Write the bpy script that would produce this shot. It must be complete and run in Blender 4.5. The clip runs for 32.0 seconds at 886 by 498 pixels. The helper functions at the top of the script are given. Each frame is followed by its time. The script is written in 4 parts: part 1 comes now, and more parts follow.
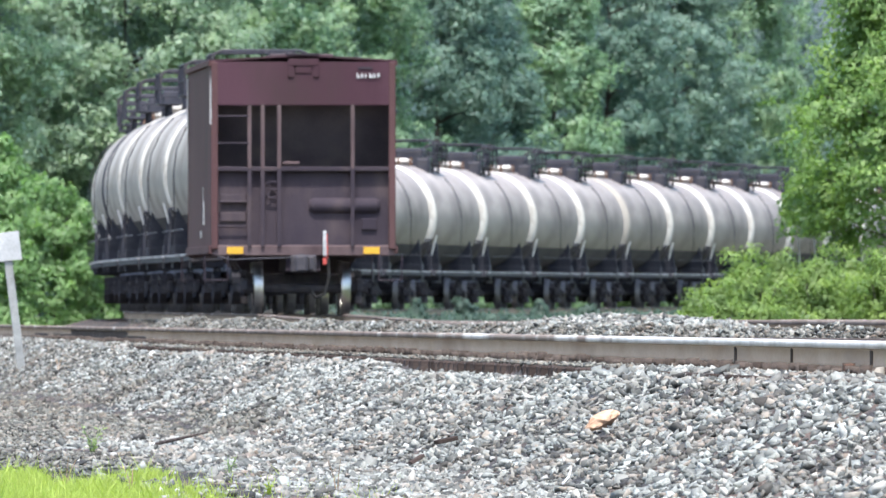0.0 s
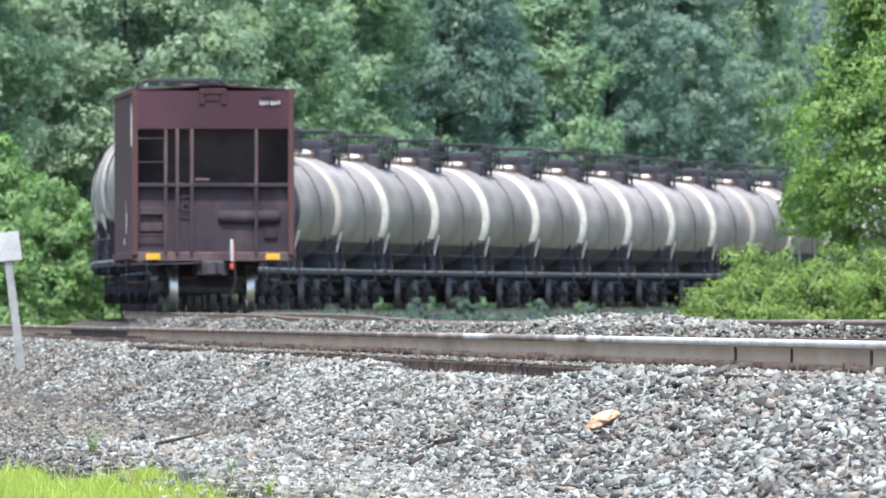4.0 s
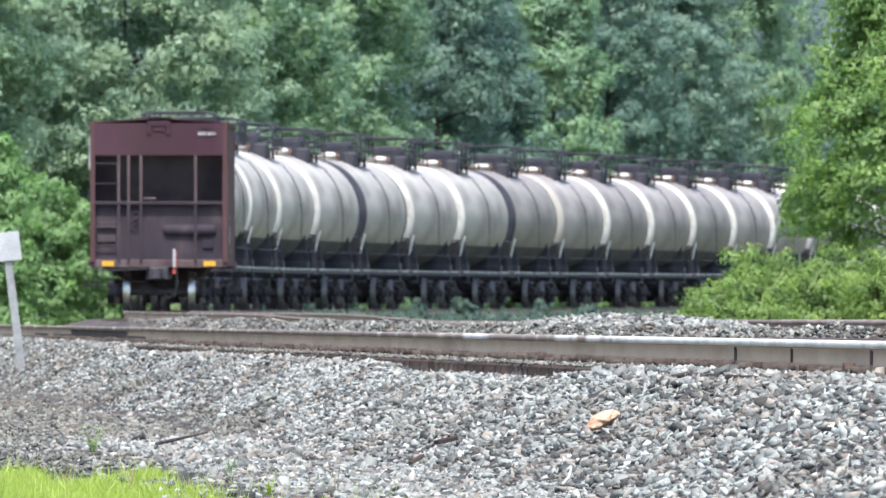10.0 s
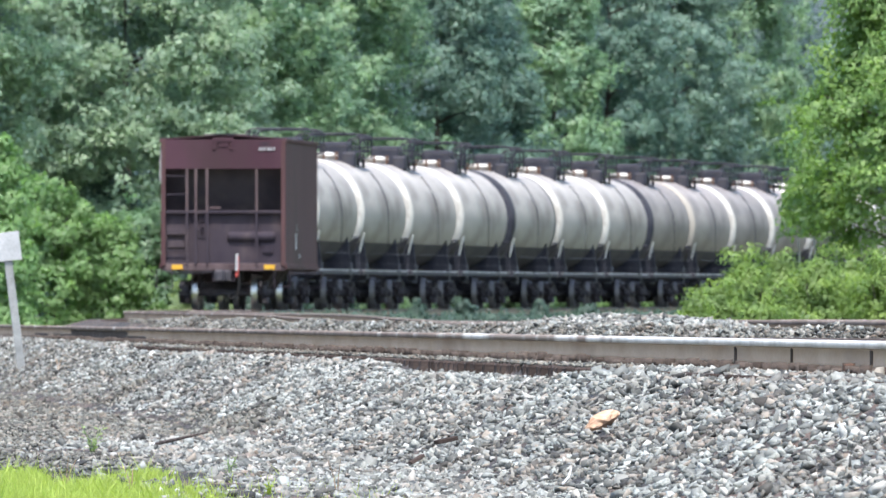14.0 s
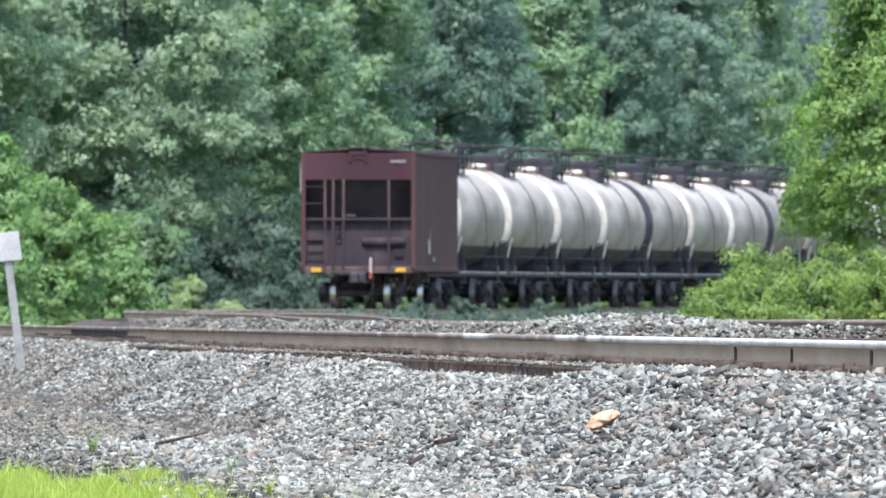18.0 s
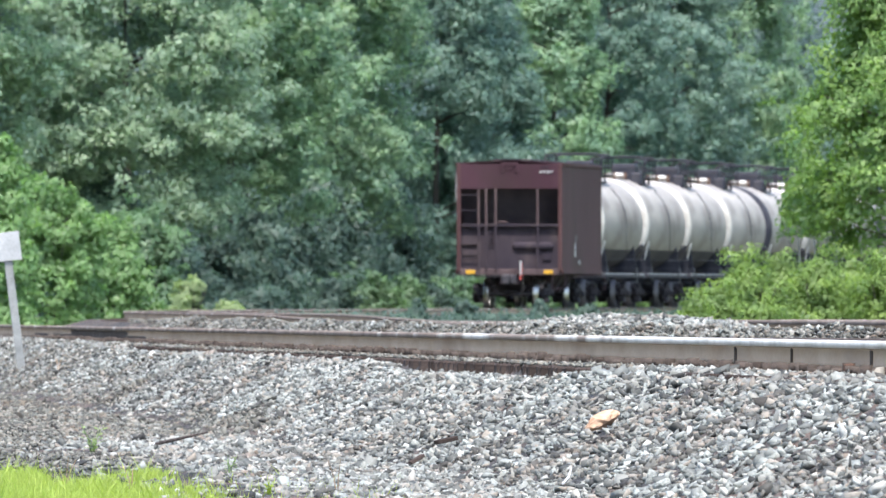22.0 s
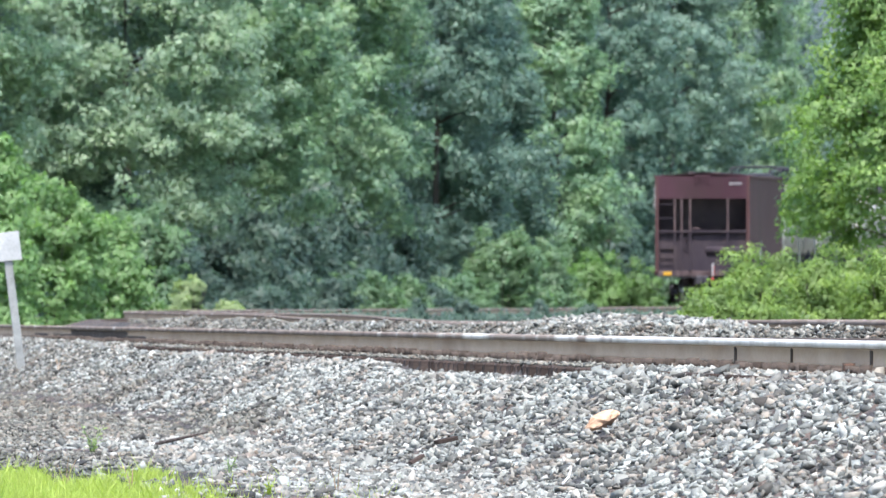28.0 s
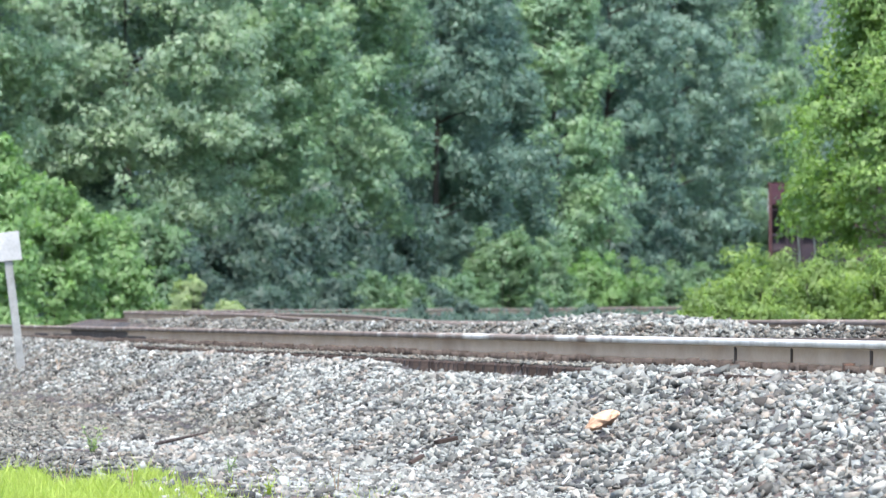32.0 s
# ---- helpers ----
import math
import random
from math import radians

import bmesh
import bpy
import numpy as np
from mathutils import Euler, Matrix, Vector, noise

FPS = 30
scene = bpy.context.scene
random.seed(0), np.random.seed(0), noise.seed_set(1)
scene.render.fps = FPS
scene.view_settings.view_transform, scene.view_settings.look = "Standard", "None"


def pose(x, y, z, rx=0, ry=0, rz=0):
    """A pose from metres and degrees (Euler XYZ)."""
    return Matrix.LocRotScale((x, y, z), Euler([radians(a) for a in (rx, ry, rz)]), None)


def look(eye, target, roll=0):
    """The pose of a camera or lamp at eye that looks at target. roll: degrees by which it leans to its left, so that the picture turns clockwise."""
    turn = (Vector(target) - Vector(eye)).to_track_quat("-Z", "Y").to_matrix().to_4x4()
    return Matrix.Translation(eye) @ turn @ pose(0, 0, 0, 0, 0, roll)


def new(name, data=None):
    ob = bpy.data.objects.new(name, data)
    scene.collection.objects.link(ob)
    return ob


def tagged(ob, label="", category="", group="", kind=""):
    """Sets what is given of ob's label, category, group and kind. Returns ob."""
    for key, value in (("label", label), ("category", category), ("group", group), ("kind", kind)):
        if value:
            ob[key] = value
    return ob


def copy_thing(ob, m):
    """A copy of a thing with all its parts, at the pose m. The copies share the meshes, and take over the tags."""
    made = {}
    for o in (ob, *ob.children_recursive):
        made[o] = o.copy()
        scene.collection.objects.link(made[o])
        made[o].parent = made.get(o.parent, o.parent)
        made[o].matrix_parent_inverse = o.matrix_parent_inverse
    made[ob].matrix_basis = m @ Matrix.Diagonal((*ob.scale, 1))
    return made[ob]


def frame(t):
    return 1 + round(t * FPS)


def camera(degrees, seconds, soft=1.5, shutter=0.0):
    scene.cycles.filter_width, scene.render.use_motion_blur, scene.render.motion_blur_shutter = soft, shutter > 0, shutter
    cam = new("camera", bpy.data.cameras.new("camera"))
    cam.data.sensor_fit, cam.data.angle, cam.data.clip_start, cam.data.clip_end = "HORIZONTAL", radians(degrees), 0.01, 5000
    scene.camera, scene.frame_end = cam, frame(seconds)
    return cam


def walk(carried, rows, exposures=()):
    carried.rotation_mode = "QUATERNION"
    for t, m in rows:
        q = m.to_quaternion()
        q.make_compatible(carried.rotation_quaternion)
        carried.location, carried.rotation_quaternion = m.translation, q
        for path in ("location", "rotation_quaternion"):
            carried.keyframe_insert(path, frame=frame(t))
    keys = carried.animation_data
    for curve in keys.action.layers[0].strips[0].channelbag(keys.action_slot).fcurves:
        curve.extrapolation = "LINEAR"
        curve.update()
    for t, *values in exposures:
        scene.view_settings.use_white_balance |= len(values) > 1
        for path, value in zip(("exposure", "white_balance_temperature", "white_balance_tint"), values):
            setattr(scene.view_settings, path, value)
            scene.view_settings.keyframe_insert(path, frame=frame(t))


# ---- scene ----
EYE = 1.05
cam = camera(2.1910, 32.0, soft=1.5)
walk(cam, [(0.0, look((0, 0, EYE), (0, 1000, EYE + 2.439))), (32.0, look((0, 0, EYE), (0, 1000, EYE + 2.439)))],
     exposures=[(0.0, 1.45), (6.0, 1.39), (18.0, 1.36), (25.0, 1.46), (32.0, 1.53)])

# focused on the near stones with a small stop: the distance is a little soft
cam.data.dof.use_dof, cam.data.dof.focus_distance, cam.data.dof.aperture_fstop = True, 132.0, 43.0

# ---- light: hazy high summer sun from behind the camera ----
SUN_EL, SUN_AZ = 66.0, 182.0
world = bpy.data.worlds.new("world")
scene.world = world
world.use_nodes = True
wn = world.node_tree
sky = wn.nodes.new("ShaderNodeTexSky")
sky.sky_type = "NISHITA"
sky.sun_disc = False
sky.sun_elevation, sky.sun_rotation = radians(SUN_EL), radians(SUN_AZ)
sky.air_density, sky.dust_density = 1.0, 2.0
wn.links.new(sky.outputs["Color"], wn.nodes["Background"].inputs["Color"])
wn.nodes["Background"].inputs["Strength"].default_value = 0.15
sun = new("sun", bpy.data.lights.new("sun", "SUN"))
sun.data.energy, sun.data.angle, sun.data.color = 2.2, radians(1.5), (1.0, 0.965, 0.94)
_e, _a = radians(SUN_EL), radians(SUN_AZ)
sun.matrix_world = look((0, 0, 50), (-math.cos(_e) * math.sin(_a), -math.cos(_e) * math.cos(_a), 50 - math.sin(_e)))


# ---- materials ----
def nodes_of(name):
    m = bpy.data.materials.new(name)
    m.use_nodes = True
    t = m.node_tree
    return m, t, t.nodes["Principled BSDF"], t.nodes.new, t.links.new


def mix_rgb(t, kind, fac, a, b):
    n = t.nodes.new("ShaderNodeMix")
    n.data_type, n.blend_type = "RGBA", kind
    for sock, v in ((n.inputs[0], fac), (n.inputs[6], a), (n.inputs[7], b)):
        if hasattr(v, "links") or hasattr(v, "is_linked"):
            t.links.new(v, sock)
        else:
            sock.default_value = (*v, 1) if isinstance(v, tuple) else v
    return n.outputs[2]


def surface(name, c1, c2, scale=3.0, rough=0.7, bump=0.3, metal=0.0, stretch=(1, 1, 1), stain=None, stain_scale=0.6,
            stain_cut=(0.45, 0.7), vary=0.0, island=False, grain=40.0, bump_dist=0.01):
    """A worn surface: two colours mixed by noise, grain, stains with a shape of their own, and some difference from piece to piece."""
    m, t, p, add, link = nodes_of(name)
    tc = add("ShaderNodeTexCoord")
    mp = add("ShaderNodeMapping")
    mp.inputs["Scale"].default_value = stretch
    link(tc.outputs["Object"], mp.inputs["Vector"])
    n1 = add("ShaderNodeTexNoise")
    n1.inputs["Scale"].default_value, n1.inputs["Detail"].default_value = scale, 6
    link(mp.outputs["Vector"], n1.inputs["Vector"])
    n2 = add("ShaderNodeTexNoise")
    n2.inputs["Scale"].default_value, n2.inputs["Detail"].default_value = grain, 3
    link(tc.outputs["Object"], n2.inputs["Vector"])
    r = add("ShaderNodeMapRange")
    r.inputs[1].default_value, r.inputs[2].default_value = 0.35, 0.65
    link(n1.outputs["Fac"], r.inputs[0])
    col = mix_rgb(t, "MIX", r.outputs[0], c1, c2)
    g = add("ShaderNodeMapRange")
    g.inputs[3].default_value, g.inputs[4].default_value = 0.75, 1.25
    link(n2.outputs["Fac"], g.inputs[0])
    col = mix_rgb(t, "MULTIPLY", 1.0, col, g.outputs[0])
    if stain:
        n3 = add("ShaderNodeTexNoise")
        n3.inputs["Scale"].default_value, n3.inputs["Detail"].default_value = stain_scale, 8
        link(mp.outputs["Vector"], n3.inputs["Vector"])
        s = add("ShaderNodeMapRange")
        s.inputs[1].default_value, s.inputs[2].default_value = stain_cut
        link(n3.outputs["Fac"], s.inputs[0])
        col = mix_rgb(t, "MIX", s.outputs[0], col, stain)
    if vary:
        src = add("ShaderNodeNewGeometry").outputs["Random Per Island"] if island else add("ShaderNodeObjectInfo").outputs["Random"]
        v = add("ShaderNodeMapRange")
        v.inputs[3].default_value, v.inputs[4].default_value = 1 - vary, 1 + vary
        link(src, v.inputs[0])
        col = mix_rgb(t, "MULTIPLY", 1.0, col, v.outputs[0])
    link(col, p.inputs["Base Color"])
    p.inputs["Roughness"].default_value, p.inputs["Metallic"].default_value = rough, metal
    p.inputs["Specular IOR Level"].default_value = 0.5 if metal else 0.08
    if bump:
        b = add("ShaderNodeBump")
        b.inputs["Strength"].default_value, b.inputs["Distance"].default_value = bump, bump_dist
        link(n2.outputs["Fac"], b.inputs["Height"])
        link(b.outputs["Normal"], p.inputs["Normal"])
    return m


def leaf_material(name, dark, light, glow, rough=0.5, patch=0.7):
    """Leaves: colour differs from leaf to leaf and from tree to tree; light comes through them."""
    m, t, p, add, link = nodes_of(name)
    geo, info = add("ShaderNodeNewGeometry"), add("ShaderNodeObjectInfo")
    tc, drift = add("ShaderNodeTexCoord"), add("ShaderNodeTexNoise")
    drift.inputs["Scale"].default_value, drift.inputs["Detail"].default_value = patch, 3
    link(tc.outputs["Object"], drift.inputs["Vector"])
    how = add("ShaderNodeMath")
    how.operation = "MULTIPLY_ADD"
    how.use_clamp = True
    link(drift.outputs["Fac"], how.inputs[0])
    how.inputs[1].default_value, how.inputs[2].default_value = 2.2, -0.6
    col = mix_rgb(t, "MIX", how.outputs[0], dark, light)
    each = add("ShaderNodeMapRange")
    each.inputs[3].default_value, each.inputs[4].default_value = 0.8, 1.2
    link(geo.outputs["Random Per Island"], each.inputs[0])
    col = mix_rgb(t, "MULTIPLY", 1.0, col, each.outputs[0])
    v = add("ShaderNodeMapRange")
    v.inputs[3].default_value, v.inputs[4].default_value = 0.92, 1.08
    link(info.outputs["Random"], v.inputs[0])
    col = mix_rgb(t, "MULTIPLY", 1.0, col, v.outputs[0])
    link(col, p.inputs["Base Color"])
    p.inputs["Roughness"].default_value = rough
    tr = add("ShaderNodeBsdfTranslucent")
    link(mix_rgb(t, "MULTIPLY", 1.0, col, glow), tr.inputs["Color"])
    mx = add("ShaderNodeMixShader")
    mx.inputs[0].default_value = 0.5
    link(p.outputs[0], mx.inputs[1])
    link(tr.outputs[0], mx.inputs[2])
    link(mx.outputs[0], t.nodes["Material Output"].inputs["Surface"])
    return m


def stone_material(name, ramp, rough=0.85):
    """Broken stone, each piece with its own grey."""
    m, t, p, add, link = nodes_of(name)
    geo, tc = add("ShaderNodeNewGeometry"), add("ShaderNodeTexCoord")
    cr = add("ShaderNodeValToRGB")
    cr.color_ramp.interpolation = "LINEAR"
    while len(cr.color_ramp.elements) < len(ramp):
        cr.color_ramp.elements.new(0.5)
    for e, (at, c) in zip(cr.color_ramp.elements, ramp):
        e.position, e.color = at, (*c, 1)
    link(geo.outputs["Random Per Island"], cr.inputs[0])
    n = add("ShaderNodeTexNoise")
    n.inputs["Scale"].default_value, n.inputs["Detail"].default_value = 45, 4
    link(tc.outputs["Object"], n.inputs["Vector"])
    g = add("ShaderNodeMapRange")
    g.inputs[3].default_value, g.inputs[4].default_value = 0.7, 1.3
    link(n.outputs["Fac"], g.inputs[0])
    big = add("ShaderNodeTexNoise")
    big.inputs["Scale"].default_value, big.inputs["Detail"].default_value = 0.35, 5
    link(tc.outputs["Object"], big.inputs["Vector"])
    bg = add("ShaderNodeMapRange")
    bg.inputs[1].default_value, bg.inputs[2].default_value = 0.45, 0.66
    link(big.outputs["Fac"], bg.inputs[0])
    col = mix_rgb(t, "MULTIPLY", 1.0, cr.outputs[0], g.outputs[0])
    rust = mix_rgb(t, "MULTIPLY", 1.0, col, (0.60, 0.52, 0.48))
    col = mix_rgb(t, "MIX", bg.outputs[0], col, rust)
    link(col, p.inputs["Base Color"])
    p.inputs["Roughness"].default_value = rough
    b = add("ShaderNodeBump")
    b.inputs["Strength"].default_value, b.inputs["Distance"].default_value = 0.4, 0.006
    link(n.outputs["Fac"], b.inputs["Height"])
    link(b.outputs["Normal"], p.inputs["Normal"])
    return m


STONES = [(0.0, (0.035, 0.037, 0.037)), (0.18, (0.11, 0.12, 0.115)), (0.5, (0.225, 0.245, 0.235)), (0.78, (0.34, 0.37, 0.35)),
          (0.88, (0.27, 0.24, 0.20)), (1.0, (0.52, 0.55, 0.53))]
STONES = [(at, (c[0] * 1.02, c[1], c[2] * 0.97)) for at, c in STONES]
M_STONE = stone_material("broken_granite", STONES)
M_STONE_DIRTY = stone_material("dirty_granite", [(at, (c[0] * 0.68, c[1] * 0.65, c[2] * 0.61)) for at, c in STONES])
M_STONE_ONE = surface("single_granite", (0.205, 0.218, 0.204), (0.338, 0.355, 0.328), 1.5, 0.85, 0.4, vary=0.45, grain=3.0, bump_dist=0.1)
M_BED = surface("gravel_bed", (0.025, 0.025, 0.027), (0.10, 0.10, 0.10), 22, 0.9, 1.0, stain=(0.16, 0.12, 0.10), stain_scale=0.4, grain=30, bump_dist=0.05)
M_GROUND = surface("grassy_ground", (0.045, 0.075, 0.02), (0.10, 0.12, 0.04), 0.6, 0.95, 0.6, stain=(0.12, 0.10, 0.06), stain_scale=0.08, grain=9, bump_dist=0.05)
M_GRASS = leaf_material("grass_blade", (0.29, 0.42, 0.065), (0.50, 0.58, 0.15), (1.15, 1.15, 0.6), patch=1.6)
M_DRY = surface("dry_stem", (0.30, 0.20, 0.13), (0.42, 0.32, 0.22), 20, 0.9, 0.2)
M_WEB = surface("rusted_rail", (0.44, 0.325, 0.23), (0.52, 0.40, 0.30), 2.5, 0.92, 0.15, stretch=(1, 0.25, 2), stain=(0.29, 0.215, 0.16), stain_scale=0.5, stain_cut=(0.55, 0.75))
M_HEAD = surface("worn_rail_head", (0.50, 0.46, 0.41), (0.78, 0.74, 0.69), 0.9, 0.55, 0.1, metal=0.1)
M_FOOT = surface("crusted_rust", (0.055, 0.044, 0.038), (0.12, 0.10, 0.088), 3, 0.95, 0.6)
M_HEAD_MIX = surface("half_worn_rail_head", (0.60, 0.56, 0.51), (0.74, 0.70, 0.65), 0.6, 0.6, 0.1, stretch=(1, 0.5, 1), stain=(0.24, 0.185, 0.15), stain_scale=0.5, stain_cut=(0.44, 0.54))
M_HEAD_FAR = surface("rusty_rail_head", (0.17, 0.13, 0.105), (0.27, 0.22, 0.19), 1.5, 0.8, 0.3, stain=(0.46, 0.42, 0.38), stain_scale=1.1, stain_cut=(0.58, 0.68), stretch=(1, 0.6, 1))
M_TIE = surface("weathered_tie", (0.035, 0.026, 0.023), (0.085, 0.066, 0.057), 5, 0.95, 0.8, stretch=(0.3, 1, 4), vary=0.35)
M_RUST = surface("rusty_steel", (0.10, 0.06, 0.045), (0.19, 0.115, 0.08), 14, 0.85, 0.5)
M_HOPPER = surface("oxide_red_paint", (0.062, 0.031, 0.041), (0.080, 0.041, 0.053), 1.1, 0.6, 0.15, stretch=(1, 1, 0.3), stain=(0.056, 0.036, 0.038), stain_scale=1.3, stain_cut=(0.46, 0.7))
M_HOPPER_SIDE = surface("brown_weathered_paint", (0.084, 0.046, 0.047), (0.104, 0.058, 0.059), 0.8, 0.7, 0.15, stretch=(1, 0.4, 0.3), stain=(0.07, 0.045, 0.042), stain_scale=0.9, stain_cut=(0.5, 0.72))
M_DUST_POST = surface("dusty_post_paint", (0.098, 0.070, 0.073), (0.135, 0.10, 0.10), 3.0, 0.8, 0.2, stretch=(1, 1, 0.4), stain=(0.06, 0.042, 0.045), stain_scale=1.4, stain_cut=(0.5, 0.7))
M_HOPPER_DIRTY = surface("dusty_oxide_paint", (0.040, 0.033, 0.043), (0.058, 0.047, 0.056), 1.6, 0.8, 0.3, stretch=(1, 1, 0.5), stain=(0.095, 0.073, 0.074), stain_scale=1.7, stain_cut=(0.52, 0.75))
M_SLOPE = surface("dust_coated_slope", (0.085, 0.072, 0.088), (0.125, 0.108, 0.122), 1.4, 0.85, 0.2, stretch=(1, 1, 0.4), stain=(0.16, 0.14, 0.14), stain_scale=1.5, stain_cut=(0.52, 0.75))
M_BLACK = surface("grimy_black_paint", (0.038, 0.040, 0.052), (0.062, 0.062, 0.074), 3, 0.6, 0.3, stain=(0.07, 0.06, 0.055), stain_scale=1.5, stain_cut=(0.55, 0.75))
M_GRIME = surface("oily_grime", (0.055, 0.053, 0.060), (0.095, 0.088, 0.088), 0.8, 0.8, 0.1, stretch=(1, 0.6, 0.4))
M_TRUCK = surface("brake_dust_steel", (0.050, 0.050, 0.060), (0.080, 0.074, 0.080), 5, 0.8, 0.5, stain=(0.085, 0.075, 0.072), stain_scale=2, stain_cut=(0.55, 0.75))
M_TREAD = surface("bright_tread", (0.50, 0.49, 0.48), (0.62, 0.61, 0.59), 8, 0.34, 0.05, metal=1.0)
M_TREAD_DULL = surface("dull_tread", (0.11, 0.105, 0.11), (0.18, 0.175, 0.175), 8, 0.5, 0.1, metal=0.6)
M_TANK = surface("grimy_white_tank", (0.268, 0.232, 0.211), (0.376, 0.332, 0.304), 1.0, 0.5, 0.08, stretch=(1, 0.15, 0.6), stain=(0.175, 0.15, 0.138), stain_scale=1.5, stain_cut=(0.42, 0.68), vary=0.14)
M_TANK_PALE = surface("cleaner_white_tank", (0.342, 0.31, 0.279), (0.465, 0.426, 0.385), 1.0, 0.5, 0.08, stretch=(1, 0.15, 0.6), stain=(0.20, 0.172, 0.15), stain_scale=1.5, stain_cut=(0.43, 0.7), vary=0.08)
M_TANK_HEAD = surface("white_tank_head", (0.57, 0.545, 0.49), (0.68, 0.655, 0.60), 1.2, 0.5, 0.05, stretch=(1, 1, 0.6), stain=(0.34, 0.30, 0.255), stain_scale=3.5, stain_cut=(0.5, 0.66), vary=0.06)
M_TAN_HEAD = surface("tan_tank_head", (0.36, 0.325, 0.275), (0.42, 0.385, 0.335), 1.2, 0.5, 0.05, vary=0.06)
M_WHITE = surface("white_paint", (0.58, 0.58, 0.57), (0.68, 0.68, 0.67), 4, 0.5, 0.05, stain=(0.42, 0.40, 0.38), stain_scale=3, stain_cut=(0.6, 0.8))
M_SIGN = surface("weathered_sign_white", (0.40, 0.41, 0.41), (0.50, 0.51, 0.51), 5, 0.6, 0.05, stain=(0.3, 0.29, 0.28), stain_scale=4, stain_cut=(0.6, 0.8))
M_GREY_LINE = surface("worn_sill_edge", (0.36, 0.36, 0.36), (0.55, 0.54, 0.53), 3, 0.6, 0.2, stain=(0.06, 0.06, 0.065), stain_scale=0.9, stain_cut=(0.52, 0.62))
M_YELLOW = surface("yellow_reflector", (0.58, 0.32, 0.04), (0.68, 0.40, 0.06), 30, 0.35, 0.05)
M_RED = surface("faded_red_paint", (0.42, 0.07, 0.06), (0.55, 0.12, 0.10), 10, 0.5, 0.1)
M_RUBBER = surface("black_rubber", (0.02, 0.02, 0.02), (0.03, 0.03, 0.03), 10, 0.7, 0.1)
M_ORANGE = surface("orange_stone", (0.46, 0.28, 0.18), (0.58, 0.41, 0.29), 12, 0.85, 0.5)
M_POST = surface("grey_post", (0.24, 0.25, 0.24), (0.34, 0.35, 0.34), 6, 0.7, 0.2)
M_BARK = surface("bark", (0.08, 0.072, 0.066), (0.14, 0.125, 0.11), 6, 0.95, 0.9, stretch=(3, 3, 0.5), bump_dist=0.04)
M_LEAF = leaf_material("broad_leaf", (0.163, 0.285, 0.205), (0.335, 0.47, 0.265), (1.0, 1.12, 0.82))
M_LEAF_GREY = leaf_material("pale_grey_leaf", (0.215, 0.328, 0.25), (0.40, 0.525, 0.335), (1.0, 1.1, 0.87))
M_LEAF_BLUE = leaf_material("grey_green_leaf", (0.152, 0.25, 0.215), (0.275, 0.39, 0.295), (1.0, 1.1, 0.9))
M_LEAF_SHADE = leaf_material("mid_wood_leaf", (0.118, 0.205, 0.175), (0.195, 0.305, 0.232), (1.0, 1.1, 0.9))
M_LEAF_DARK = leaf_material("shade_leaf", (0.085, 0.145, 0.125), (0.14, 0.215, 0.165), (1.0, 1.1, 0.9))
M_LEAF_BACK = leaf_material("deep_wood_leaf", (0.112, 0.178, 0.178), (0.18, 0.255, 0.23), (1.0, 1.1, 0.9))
M_LEAF_EDGE = leaf_material("edge_bush_leaf", (0.128, 0.228, 0.137), (0.21, 0.32, 0.172), (1.0, 1.15, 0.75))
M_LEAF_LIGHT = leaf_material("young_leaf", (0.175, 0.305, 0.13), (0.27, 0.42, 0.175), (1.05, 1.2, 0.7))
M_LEAF_BUSH = leaf_material("bush_leaf", (0.085, 0.16, 0.06), (0.35, 0.49, 0.14), (1.1, 1.15, 0.6), patch=2.2)
M_LEAF_PALE = leaf_material("pale_weed_leaf", (0.30, 0.40, 0.19), (0.42, 0.50, 0.28), (1.0, 1.1, 0.7))
M_LEAF_TREE = leaf_material("maple_leaf", (0.07, 0.155, 0.07), (0.32, 0.47, 0.15), (1.1, 1.2, 0.55), patch=1.1)
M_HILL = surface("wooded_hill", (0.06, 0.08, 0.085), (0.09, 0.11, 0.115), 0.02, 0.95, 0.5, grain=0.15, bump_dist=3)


# ---- mesh helpers ----
def mesh_np(name, verts, faces, material, smooth=False):
    """A mesh from arrays: verts (n, 3) and faces (m, k)."""
    verts, faces = np.asarray(verts, np.float32), np.asarray(faces, np.int32)
    me = bpy.data.meshes.new(name)
    me.vertices.add(len(verts))
    me.vertices.foreach_set("co", verts.ravel())
    k = faces.shape[1]
    me.loops.add(faces.size)
    me.loops.foreach_set("vertex_index", faces.ravel())
    me.polygons.add(len(faces))
    me.polygons.foreach_set("loop_start", np.arange(0, faces.size, k, dtype=np.int32))
    me.polygons.foreach_set("loop_total", np.full(len(faces), k, np.int32))
    if smooth:
        me.polygons.foreach_set("use_smooth", np.ones(len(faces), bool))
    me.update(calc_edges=True)
    me.materials.append(material)
    return me


def bm_mesh(name, bm, material, smooth=False):
    me = bpy.data.meshes.new(name)
    bmesh.ops.recalc_face_normals(bm, faces=bm.faces)
    bm.to_mesh(me)
    bm.free()
    for f in me.polygons:
        f.use_smooth = smooth
    me.materials.append(material)
    return me


def part(name, bm, material, parent, label="", smooth=False):
    ob = new(name, bm_mesh(name, bm, material, smooth) if isinstance(bm, bmesh.types.BMesh) else bm)
    ob.parent = parent
    return tagged(ob, label)


def again(name, ob, parent, m):
    """Another object on the same mesh, with its own children alike."""
    o = new(name, ob.data)
    o.parent, o.matrix_basis = parent, m
    for c in ob.children:
        again(c.name.split(".")[0], c, o, c.matrix_basis)
    return o


